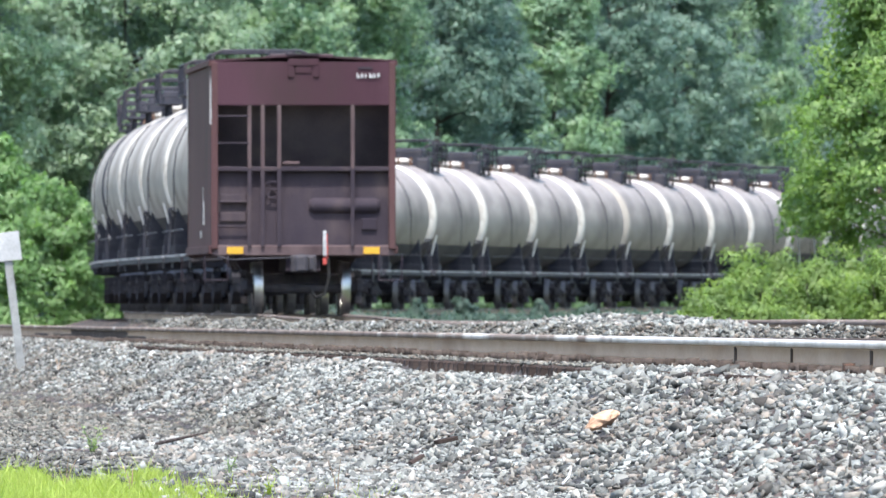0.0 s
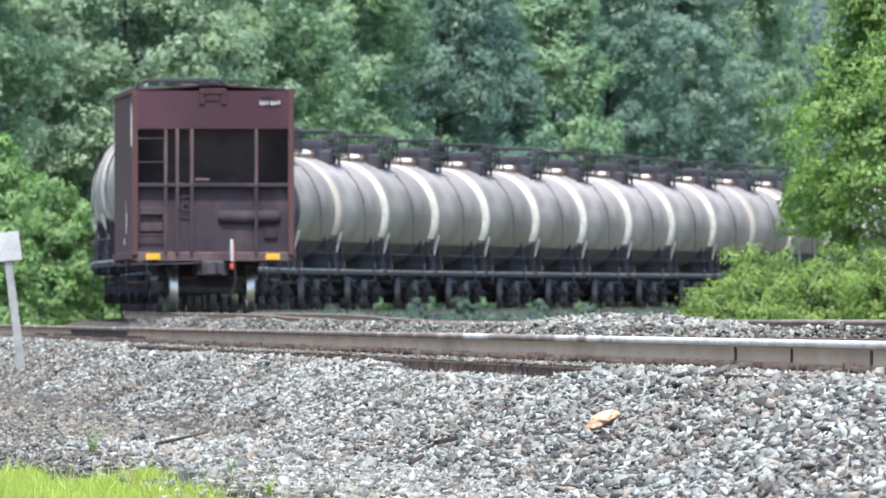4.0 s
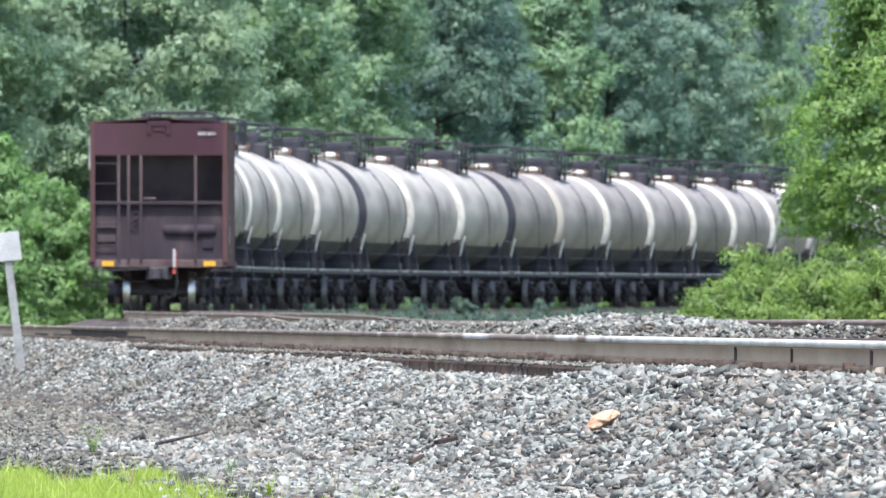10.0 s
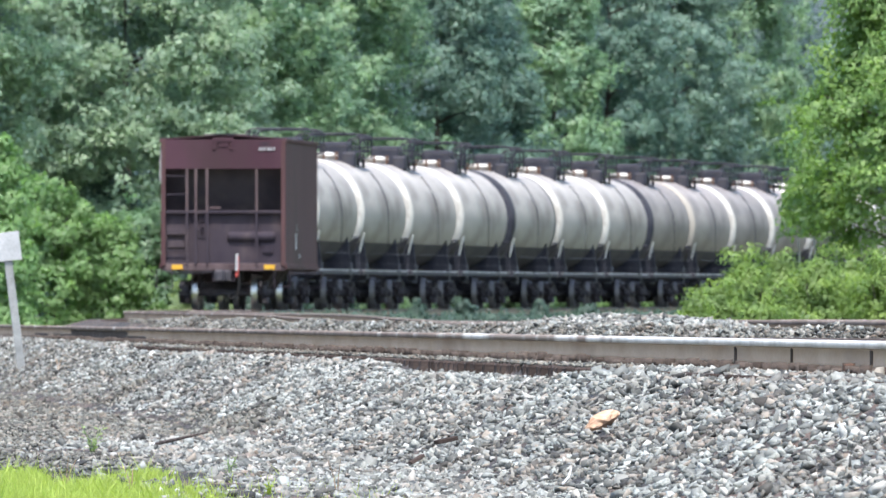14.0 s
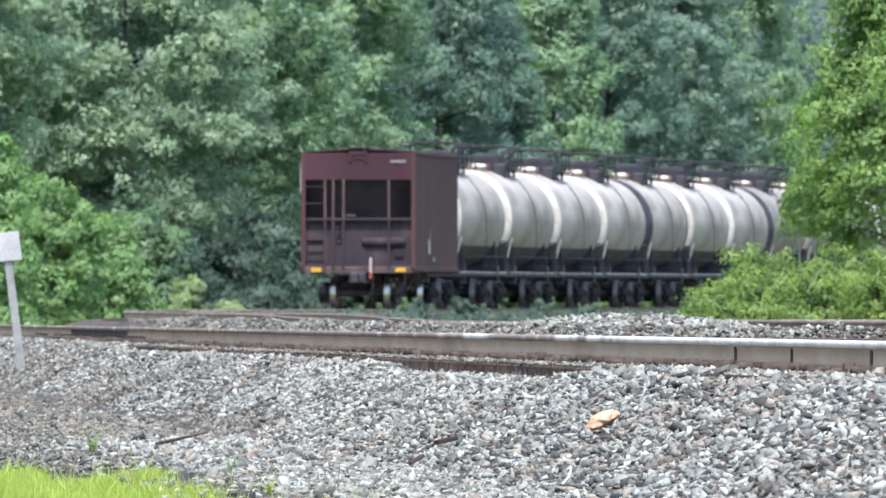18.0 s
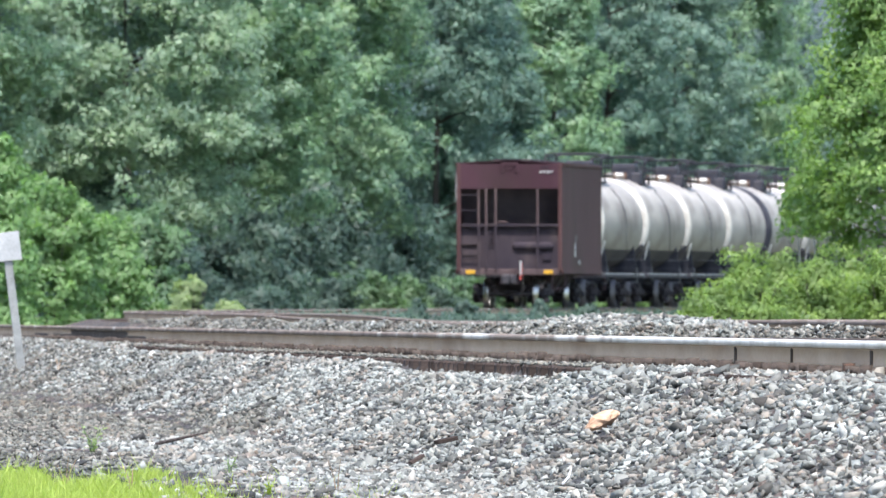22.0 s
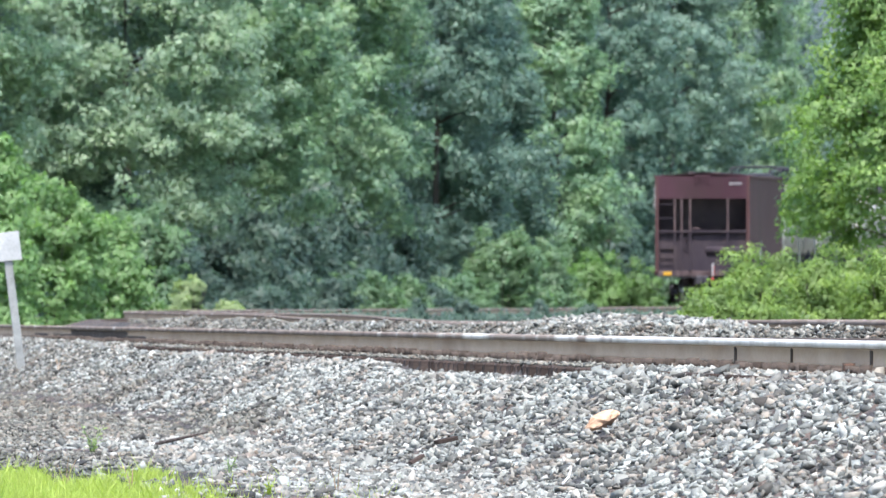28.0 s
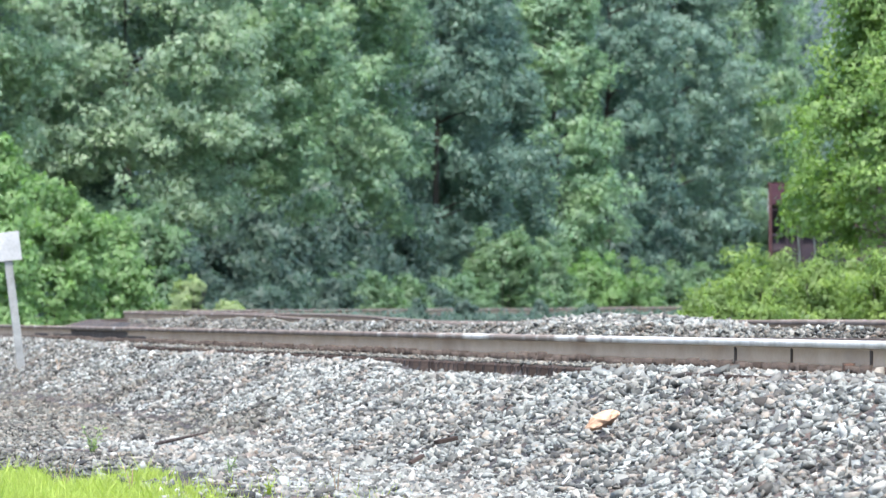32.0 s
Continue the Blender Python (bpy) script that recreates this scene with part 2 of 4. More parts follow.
def box(bm, x0, x1, y0, y1, z0, z1, bevel=0.0, turn=None):
    r = bmesh.ops.create_cube(bm, size=1.0)
    m = Matrix.Translation(((x0 + x1) / 2, (y0 + y1) / 2, (z0 + z1) / 2)) @ Matrix.Diagonal((x1 - x0, y1 - y0, z1 - z0, 1))
    bmesh.ops.transform(bm, matrix=(turn or Matrix()) @ m, verts=r["verts"])
    if bevel:
        es = list({e for v in r["verts"] for e in v.link_edges})
        bmesh.ops.bevel(bm, geom=es, offset=bevel, segments=1, affect="EDGES")
    return bm


def tube(bm, pts, radius, seg=6, cap=True):
    """A round bar along points; radius may be a list."""
    pts = [Vector(p) for p in pts]
    rings = []
    for i, p in enumerate(pts):
        d = (pts[min(i + 1, len(pts) - 1)] - pts[max(i - 1, 0)]).normalized()
        q = d.to_track_quat("Z", "Y").to_matrix()
        r = radius[i] if isinstance(radius, (list, tuple)) else radius
        rings.append([bm.verts.new(p + q @ Vector((r * math.cos(a), r * math.sin(a), 0))) for a in
                      [2 * math.pi * k / seg for k in range(seg)]])
    for a, b in zip(rings, rings[1:]):
        for k in range(seg):
            bm.faces.new((a[k], a[(k + 1) % seg], b[(k + 1) % seg], b[k]))
    if cap:
        bm.faces.new(rings[0][::-1])
        bm.faces.new(rings[-1])
    return bm


def lathe_y(bm, prof, seg=40, centre=(0, 0, 0)):
    """A solid of revolution round an axis along y; prof: (y, radius)."""
    cx, cy, cz = centre
    rings = []
    for y, r in prof:
        if r < 1e-6:
            rings.append([bm.verts.new((cx, cy + y, cz))])
        else:
            rings.append([bm.verts.new((cx + r * math.sin(2 * math.pi * k / seg), cy + y, cz + r * math.cos(2 * math.pi * k / seg))) for k in range(seg)])
    for a, b in zip(rings, rings[1:]):
        for k in range(seg):
            l = (k + 1) % seg
            vs = [a[k % len(a)], a[l % len(a)], b[l % len(b)], b[k % len(b)]]
            vs = list(dict.fromkeys(vs))
            if len(vs) > 2:
                bm.faces.new(vs)
    return bm


def sheet(bm, corners, thick):
    """A plate from four corners, thickened along its normal."""
    c = [Vector(p) for p in corners]
    n = (c[1] - c[0]).cross(c[3] - c[0]).normalized() * thick
    a = [bm.verts.new(p) for p in c]
    b = [bm.verts.new(p + n) for p in c]
    bm.faces.new(a[::-1])
    bm.faces.new(b)
    for i in range(4):
        j = (i + 1) % 4
        bm.faces.new((a[i], a[j], b[j], b[i]))
    return bm


def BM():
    return bmesh.new()


# ---- the plan: two tracks ----
# The near track is straight; the train's track runs beside it and then bends away to the right.
NEAR_DIR = Vector((-0.0408, 1.0)).normalized()
NEAR_OUT = Vector((-NEAR_DIR.y, NEAR_DIR.x))


def near_rail(y):
    """Place of the near rail's head top at the depth y."""
    return 2.47 - 0.0408 * (y - 129), EYE - 0.198 - 0.00042 * (y - 129)


YG = np.arange(-60, 1900, 1.0)
BEND_AT = (404, 450, 500, 550, 600, 650, 700, 760, 820)
BEND = (-15.7e-5, 5.2e-5, 38e-5, 80e-5, 85.7e-5, 39.7e-5, -0.5e-5, 2.5e-5, 6e-5)
_k = np.interp(YG, BEND_AT, BEND, left=0.0)
_k[YG > 900] = 5e-5
_m = -0.03594 + np.concatenate([[0], np.cumsum((_k[1:] + _k[:-1]) / 2)])
_x = np.concatenate([[0], np.cumsum((_m[1:] + _m[:-1]) / 2)])
XG = _x - np.interp(300, YG, _x) + 1.298
SG = np.concatenate([[0], np.cumsum(np.sqrt(1 + _m[1:] ** 2))])


def far_z(y):
    """Rail-top height of the train's track: it dips a little before the bend and climbs gently beyond it."""
    return EYE + float(np.interp(y, (200, 250, 300, 360, 404, 450, 540, 650, 720, 785, 860), (-0.13, -0.15, -0.22, -0.235, -0.15, -0.14, -0.13, -0.11, -0.085, -0.03, 0.02)))


def far_track(y):
    return float(np.interp(y, YG, XG))


def far_at(s):
    """Place and yaw of the train's track at the arc length s."""
    y = float(np.interp(s, SG, YG))
    return far_track(y), y, -math.degrees(math.atan(float(np.interp(y, YG, _m))))


def train_tail(t):
    """Arc length of the last wagon's end at t seconds: it slows down gently."""
    return float(np.interp(404.0 + 14.0 * t - 0.014 * t * t, YG, SG))


RAIL_HEAD = [(-0.037, -0.045), (0.037, -0.045), (0.038, -0.012), (0.026, -0.001), (0.0, 0.0), (-0.026, -0.001), (-0.038, -0.012)]
RAIL_WEB = [(-0.016, -0.158), (0.016, -0.158), (0.009, -0.13), (0.009, -0.06), (0.03, -0.046), (-0.03, -0.046), (-0.009, -0.06), (-0.009, -0.13)]
RAIL_FOOT = [(-0.075, -0.186), (0.075, -0.186), (0.075, -0.174), (0.018, -0.156), (-0.018, -0.156), (-0.075, -0.174)]


def sweep(name, prof, pts, material, across=None):
    """A bar of one section along points (x, y, z); the section lies across the way."""
    n, k = len(pts), len(prof)
    v = []
    for i, p in enumerate(pts):
        a, b = pts[max(i - 1, 0)], pts[min(i + 1, n - 1)]
        d = Vector((b[0] - a[0], b[1] - a[1])).normalized()
        for u, z in prof:
            v.append((p[0] + u * d.y, p[1] - u * d.x, p[2] + z))
    f = [(i * k + j, i * k + (j + 1) % k, (i + 1) * k + (j + 1) % k, (i + 1) * k + j) for i in range(n - 1) for j in range(k)]
    return mesh_np(name, v, f, material)


# ---- ground ----
rng = np.random.default_rng(7)
gx = np.concatenate([np.linspace(-3000, -60, 12), np.linspace(-55, 55, 45), np.linspace(60, 3000, 12)])
gy = np.concatenate([np.linspace(-600, -20, 8), np.linspace(-10, 1000, 80), np.linspace(1040, 4000, 14)])
gv = [(x, y, -0.02 - 0.05 * (noise.noise(Vector((x * 0.2, y * 0.05, 0))) + 1) * 0.5) for y in gy for x in gx]
gf = [(j * len(gx) + i, j * len(gx) + i + 1, (j + 1) * len(gx) + i + 1, (j + 1) * len(gx) + i) for j in range(len(gy) - 1) for i in range(len(gx) - 1)]
ground = tagged(new("ground", mesh_np("ground", gv, gf, M_GROUND)), "flat grassy ground beside the railway", "ground", kind="structure")


# how far the stone lies below the rail top beside the sleeper ends, along the track
SHOULDER_AT, SHOULDER = (0, 147, 152, 176, 186, 262, 285), (-0.238, -0.238, -0.31, -0.30, -0.255, -0.25, -0.18)


def bed_height(u, zr, shoulder):
    """Height of the near track's ballast: u metres out from the near rail, rail top at zr."""
    if u < -2.3:
        z = zr - 0.20 + (u + 2.3) * 0.5
    elif u < 0.0:
        z = zr - 0.20
    elif u < 0.48:
        z = zr - 0.21
    else:
        z = zr + min(shoulder, -0.19 - max(0.0, u - 0.72) * 0.5)
    return z


def near_surface(x, y):
    rx, zr = near_rail(y)
    u = rx - x
    z = bed_height(u, zr, float(np.interp(y, SHOULDER_AT, SHOULDER)))
    # loose apron at the toe
    apron = 0.02 - 0.006 * max(0.0, u - 3.0)
    z = max(z, apron)
    return z - 0.05 * max(0.0, noise.noise(Vector((x * 0.5, y * 0.06, 3.0)))), u


us = [-4.2, -3.6, -3.0, -2.6, -2.2, -1.4, -0.7, 0.0, 0.3, 0.47, 0.54, 0.66, 0.8, 1.0, 1.25, 1.5, 1.75, 2.0, 2.3, 2.7, 3.2, 3.7, 4.2]
ys = np.concatenate([np.linspace(-60, 80, 30), np.linspace(81, 380, 400), np.linspace(384, 520, 40)])
bv = []
for y in ys:
    rx, zr = near_rail(y)
    for u in us:
        edge = 0.0 if u < 4.0 else -0.05
        bv.append((rx - u, y, max(near_surface(rx - u, y)[0], -0.06) + edge + (-0.06 if u < -4 else 0)))
k = len(us)
bf = [(j * k + i, (j + 1) * k + i, (j + 1) * k + i + 1, j * k + i + 1) for j in range(len(ys) - 1) for i in range(k - 1)]
ballast = tagged(new("ballast_bed", mesh_np("ballast_bed", bv, bf, M_BED)), "sloping bed of loose grey crushed stone under the near track", "ballast", kind="structure")

# the bed of the train's track
us2 = [-3.9, -2.6, -1.6, -0.8, 0.0, 0.8, 1.6, 2.6, 3.9]
zs2 = [-1.0, -0.45, -0.21, -0.20, -0.19, -0.20, -0.21, -0.45, -1.0]
ys2 = np.concatenate([np.linspace(-60, 200, 30), np.linspace(202, 900, 350), np.linspace(910, 1500, 60)])
bv2 = []
for y in ys2:
    x0 = far_track(y)
    for u, z in zip(us2, zs2):
        bv2.append((x0 - u, y, far_z(y) + z + 0.04 * noise.noise(Vector((u, y * 0.2, 9.0)))))
k = len(us2)
bf2 = [(j * k + i, (j + 1) * k + i, (j + 1) * k + i + 1, j * k + i + 1) for j in range(len(ys2) - 1) for i in range(k - 1)]
ballast2 = tagged(new("far_ballast_bed", mesh_np("far_ballast_bed", bv2, bf2, M_BED)), "grey stone bed under the curving track", "ballast", kind="structure")


# ---- rails ----
def rail_pair(name, label, pts, heads, web=M_WEB):
    """One rail: rusted web and foot, and its head in lengths (first point, material, look), worn bright or rusty."""
    r = tagged(new(name, sweep(name, RAIL_WEB, pts, web)), label, "rail", kind="structure")
    part("rail_foot", sweep("rail_foot", RAIL_FOOT, pts, M_FOOT), None, r, "dark crusted rail foot")
    for i, (first, m, look_) in enumerate(heads):
        last = heads[i + 1][0] + 1 if i + 1 < len(heads) else len(pts)
        part("rail_head", sweep("rail_head", RAIL_HEAD, pts[first:last], m), None, r, look_)
    return r


RUSTY = [(0, M_HEAD_FAR, "dull rusty running surface")]
near_pts = [(near_rail(y)[0], y, near_rail(y)[1]) for y in np.linspace(-60, 520, 117)]
rail_1 = rail_pair("rail", "rusty brown steel rail with a worn bright head", near_pts,
                   [(0, M_HEAD, "worn shiny running surface"), (44, M_HEAD_MIX, "half-worn running surface"), (50, M_HEAD_FAR, "dull rusty running surface")])
for y0, y1, low in ((276, 285, True), (284, 312, False), (311, 322, True), (325, 333, True)):
    pts = [(near_rail(y)[0], y, near_rail(y)[1] - 0.004) for y in np.linspace(y0, y1, 8)]
    sec = [(-0.02, -0.16), (0.02, -0.16), (0.013, -0.135), (0.013, -0.105), (-0.013, -0.105), (-0.013, -0.135)] if low else [(u * 1.2, z) for u, z in RAIL_WEB]
    part("grease_patch", sweep("grease_patch", sec, pts, M_FOOT), None, rail_1, "dark grease on the rail's side")
rail_2 = rail_pair("rail", "dark rusty steel rail half buried in stones", [(x + 1.51, y, z + 0.01 - 0.0007 * max(0.0, y - 125)) for x, y, z in near_pts],
                   [(0, M_FOOT, "dark crusted running surface")], M_FOOT)
far_ys = np.concatenate([np.linspace(-60, 400, 93), np.linspace(405, 1500, 220)])
for off in (-0.755, 0.755):
    rail_pair("rail", "rusty steel rail of the curving track", [(far_track(y) + off, y, far_z(y)) for y in far_ys], RUSTY)

for y, ln in ((144.5, 0.10), (138.2, 0.05), (130.2, 0.10)):
    x, z = near_rail(y)
    part("rail_weld", box(BM(), x - 0.022, x + 0.022, y - ln, y + ln, z - 0.165, z - 0.05, 0.006), M_FOOT, rail_1, "dark weld collar on the rail")
x, z = near_rail(131.2)
part("rail_clip", box(BM(), x - 0.11, x - 0.05, 131.1, 131.25, z - 0.185, z - 0.13, 0.01), M_RUST, rail_1, "rusty rail clip")

# ---- wagons ----
def wheel_mesh():
    bm = lathe_y(BM(), [(-0.02, 0.0), (-0.02, 0.11), (0.02, 0.13), (0.02, 0.36), (-0.01, 0.38), (-0.01, 0.42), (0.12, 0.42), (0.12, 0.38), (0.07, 0.36), (0.06, 0.12), (0.1, 0.1), (0.1, 0.0)], 28)
    bmesh.ops.rotate(bm, verts=bm.verts, cent=(0, 0, 0), matrix=Matrix.Rotation(radians(-90), 3, "Z"))
    return bm_mesh("wheel", bm, M_TRUCK, True)


def tread_mesh(material):
    bm = lathe_y(BM(), [(-0.045, 0.38), (-0.045, 0.475), (-0.012, 0.472), (0.0, 0.454), (0.12, 0.448), (0.12, 0.38)], 28)
    bmesh.ops.rotate(bm, verts=bm.verts, cent=(0, 0, 0), matrix=Matrix.Rotation(radians(-90), 3, "Z"))
    return bm_mesh("tread", bm, material, True)


WHEEL, TREAD, TREAD_DULL = wheel_mesh(), tread_mesh(M_TREAD), tread_mesh(M_TREAD_DULL)


def bogie(parent, y, worn=None):
    """A freight bogie: bolster, two side frames with springs, two axles with four wheels."""
    b = box(BM(), -1.05, 1.05, -0.22, 0.22, 0.42, 0.68, 0.03)
    box(b, -0.3, 0.3, -0.3, 0.3, 0.66, 0.78, 0.03)
    ob = part("bogie", b, M_TRUCK, parent)
    ob.location = (0, y, 0)
    for sx in (-1, 1):
        b = BM()
        x0, x1 = (0.93, 1.07) if sx > 0 else (-1.07, -0.93)
        box(b, x0, x1, -1.02, -0.72, 0.36, 0.60, 0.04)
        box(b, x0, x1, 0.72, 1.02, 0.36, 0.60, 0.04)
        for s in (-1, 1):
            sheet(b, [(x0, s * 0.80, 0.50), (x0, s * 0.80, 0.62), (x0, s * 0.30, 0.74), (x0, s * 0.30, 0.60)], (x1 - x0) if s < 0 else -(x1 - x0))
            sheet(b, [(x0, s * 0.80, 0.36), (x0, s * 0.80, 0.48), (x0, s * 0.30, 0.28), (x0, s * 0.30, 0.14)], (x1 - x0) if s < 0 else -(x1 - x0))
        box(b, x0, x1, -0.36, 0.36, 0.60, 0.74, 0.02)
        box(b, x0, x1, -0.36, 0.36, 0.14, 0.28, 0.02)
        for yy in (-0.16, 0.0, 0.16):
            tube(b, [((x0 + x1) / 2, yy, 0.26), ((x0 + x1) / 2, yy, 0.46)], 0.06, 8)
        for s in (-1, 1):
            tube(b, [(x1 if sx > 0 else x0, s * 0.89, 0.42), ((x1 + 0.07) if sx > 0 else (x0 - 0.07), s * 0.89, 0.42)], 0.1, 10)
        part("side_frame", b, M_TRUCK, ob)
    for yy in (-0.89, 0.89):
        b = tube(BM(), [(-0.98, yy, 0.42), (0.98, yy, 0.42)], 0.085, 8)
        part("axle", b, M_TRUCK, ob)
        for sx in (-1, 1):
            w = part("wheel", WHEEL, None, ob)
            w.matrix_basis = pose(sx * 0.725, yy, 0.42, 0, 0, 0 if sx > 0 else 180)
            # rolling surface
            w2 = part("tread", worn or TREAD, None, ob, "polished steel rolling surface")
            w2.matrix_basis = w.matrix_basis.copy()
    return ob


def coupler(parent, y, sy):
    b = box(BM(), -0.22, 0.22, y - 0.3 * (sy < 0), y + 0.3 * (sy > 0), 0.70, 1.0, 0.02)
    box(b, -0.09, 0.09, min(y, y + sy * 0.55), max(y, y + sy * 0.55), 0.78, 0.92, 0.02)
    box(b, -0.17, 0.05, min(y + sy * 0.45, y + sy * 0.72), max(y + sy * 0.45, y + sy * 0.72), 0.70, 1.0, 0.04)
    box(b, 0.06, 0.16, min(y + sy * 0.40, y + sy * 0.60), max(y + sy * 0.40, y + sy * 0.60), 0.72, 0.98, 0.03)
    return part("coupler", b, M_TRUCK, parent, "grimy knuckle coupler")


def ladder(name, parent, x, y, z0, z1, w, n, material, along="y"):
    b = BM()
    e = (0, w / 2, 0) if along == "y" else (w / 2, 0, 0)
    for s in (-1, 1):
        tube(b, [(x + s * e[0], y + s * e[1], z0), (x + s * e[0], y + s * e[1], z1)], 0.022, 6)
    for i in range(n):
        z = z0 + (z1 - z0) * (i + 0.5) / n
        tube(b, [(x - e[0], y - e[1], z), (x + e[0], y + e[1], z)], 0.016, 5)
    return part(name, b, material, parent)


def hopper_wagon():
    """Covered hopper, built round its middle at rail-top height; its tail end is at y = -7.7."""
    h = new("hopper_wagon")
    tagged(h, "oxide-red covered hopper wagon at the tail of the train", "hopper wagon")
    for sx in (-1, 1):
        b = BM()
        sheet(b, [(sx * 1.6, -7.7, 1.12), (sx * 1.6, 7.7, 1.12), (sx * 1.6, 7.7, 4.36), (sx * 1.6, -7.7, 4.36)], -0.04 * sx)
        box(b, sx * 1.6 - 0.05, sx * 1.6 + 0.05, -7.7, 7.7, 1.02, 1.16, 0.01)
        box(b, sx * 1.6 - 0.05, sx * 1.6 + 0.04, -7.7, 7.7, 4.30, 4.40, 0.01)
        wall = part("side_wall", b, M_HOPPER_SIDE, h)
        for y, z, ln, hh in ((-2.6, 1.75, 0.5, 0.42), (-2.2, 2.1, 0.3, 0.22), (-1.0, 1.38, 0.6, 0.12)):
            part("worn_patch", box(BM(), sx * 1.604 - 0.006, sx * 1.604 + 0.006, y - ln / 2, y + ln / 2, z - hh / 2, z + hh / 2), M_GREY_LINE, wall, "scraped pale patch in the paint")
    b = BM()
    for y0, y1 in ((-7.7, 7.7),):
        sheet(b, [(-1.63, y0, 4.37), (0, y0, 4.47), (0, y1, 4.47), (-1.63, y1, 4.37)], 0.03)
        sheet(b, [(0, y0, 4.47), (1.63, y0, 4.37), (1.63, y1, 4.37), (0, y1, 4.47)], 0.03)
    part("roof", b, M_HOPPER, h)
    part("running_board", box(BM(), -0.28, 0.28, -7.72, 7.70, 4.49, 4.52), M_HOPPER_DIRTY, h, "dark steel roof walkway")
    for y in (-5.6, -1.9, 1.9, 5.6):
        b = box(BM(), -0.55, 0.55, y - 1.2, y + 1.2, 4.44, 4.515, 0.02)
        part("roof_hatch", b, M_HOPPER_DIRTY, h)
    for sy in (-1, 1):
        ye = sy * 7.7
        # upper end panel, flush with the sides
        b = BM()
        sheet(b, [(-1.56, ye, 3.62), (1.56, ye, 3.62), (1.56, ye, 4.37), (-1.56, ye, 4.37)], -0.05 * sy)
        box(b, -1.56, 1.56, min(ye, ye + sy * 0.03), max(ye, ye + sy * 0.03), 3.60, 3.67)
        part("end_panel", b, M_HOPPER, h)
        # the slope sheet drops inwards under it
        b = BM()
        sheet(b, [(-1.55, ye - sy * 0.35, 3.62), (1.55, ye - sy * 0.35, 3.62), (1.55, ye - sy * 2.6, 1.35), (-1.55, ye - sy * 2.6, 1.35)], 0.04)
        part("slope_sheet", b, M_SLOPE, h, "dust-coated slope sheet")
        b = BM()
        sheet(b, [(-1.55, ye - sy * 0.08, 1.16), (1.55, ye - sy * 0.08, 1.16), (1.55, ye - sy * 0.14, 2.46), (-1.55, ye - sy * 0.14, 2.46)], 0.04)
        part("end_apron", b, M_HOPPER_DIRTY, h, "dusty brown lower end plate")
        b = box(BM(), -1.6, 1.6, min(ye, ye - sy * 0.16), max(ye, ye - sy * 0.16), 0.98, 1.17, 0.02)
        part("end_sill", b, M_DUST_POST, h)
        part("end_beam", box(BM(), -1.55, 1.55, ye - 0.04 - 0.05 * (sy > 0), ye + 0.04 + 0.05 * (sy < 0), 2.46, 2.54, 0.01), M_HOPPER_DIRTY, h)
        for x in (-0.94, -0.71, -0.42, 0.86):
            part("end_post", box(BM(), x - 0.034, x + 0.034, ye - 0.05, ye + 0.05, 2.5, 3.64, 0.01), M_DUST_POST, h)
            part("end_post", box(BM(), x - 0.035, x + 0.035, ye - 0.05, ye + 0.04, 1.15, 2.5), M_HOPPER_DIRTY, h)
        for x in (-1.55, 1.55):
            part("corner_post", box(BM(), x - 0.06, x + 0.06, ye - 0.06, ye + 0.07, 1.10, 4.37, 0.015), M_HOPPER_SIDE, h)
        for z in (1.50, 1.93, 2.95, 3.42):
            part("ladder_rung", tube(BM(), [(-1.52, ye + sy * 0.04, z), (-0.95, ye + sy * 0.04, z)], 0.018, 6), M_HOPPER_DIRTY, h)
        for z in (1.58, 1.90):
            part("step_plate", box(BM(), -1.45, -1.0, min(ye, ye - sy * 0.09), max(ye, ye - sy * 0.09), z, z + 0.16, 0.01), M_HOPPER_DIRTY, h, "dusty step plate")
        # latch bracket under the roof's crown, scraped corner, dust lying on the sill
        b = box(BM(), -0.27, 0.27, min(ye, ye + sy * 0.085), max(ye, ye + sy * 0.085), 4.30, 4.42, 0.008)
        for x in (-0.22, 0.22):
            box(b, x - 0.05, x + 0.05, min(ye, ye + sy * 0.08), max(ye, ye + sy * 0.08), 4.10, 4.298, 0.008)
        box(b, -0.14, 0.14, min(ye, ye + sy * 0.07), max(ye, ye + sy * 0.07), 4.17, 4.296, 0.008)
        part("hatch_bracket", b, M_HOPPER, h)
        part("scraped_edge", box(BM(), -1.632, -1.608, ye - 0.07, ye + 0.07, 3.28, 4.22), M_GREY_LINE, h, "pale scraped corner edge")
        part("corner_bracket", box(BM(), 1.02, 1.28, min(ye, ye - sy * 0.07), max(ye, ye - sy * 0.07), 1.44, 1.64, 0.01), M_HOPPER_DIRTY, h)
        part("crossbar", box(BM(), -0.36, -0.06, min(ye, ye + sy * 0.04), max(ye, ye + sy * 0.04), 2.57, 2.63, 0.02), M_DUST_POST, h)
        # brake gear
        b = BM()
        lathe_y(b, [(-0.62, 0), (-0.62, 0.10), (-0.52, 0.14), (0.52, 0.14), (0.62, 0.10), (0.62, 0)], 18)
        bmesh.ops.rotate(b, verts=b.verts, cent=(0, 0, 0), matrix=Matrix.Rotation(radians(90), 3, "Z"))
        bmesh.ops.translate(b, verts=b.verts, vec=(0.72, ye - sy * 0.10, 1.86))
        part("air_reservoir", b, M_HOPPER_DIRTY, h, "round dark brake air reservoir", smooth=True)
        b = BM()
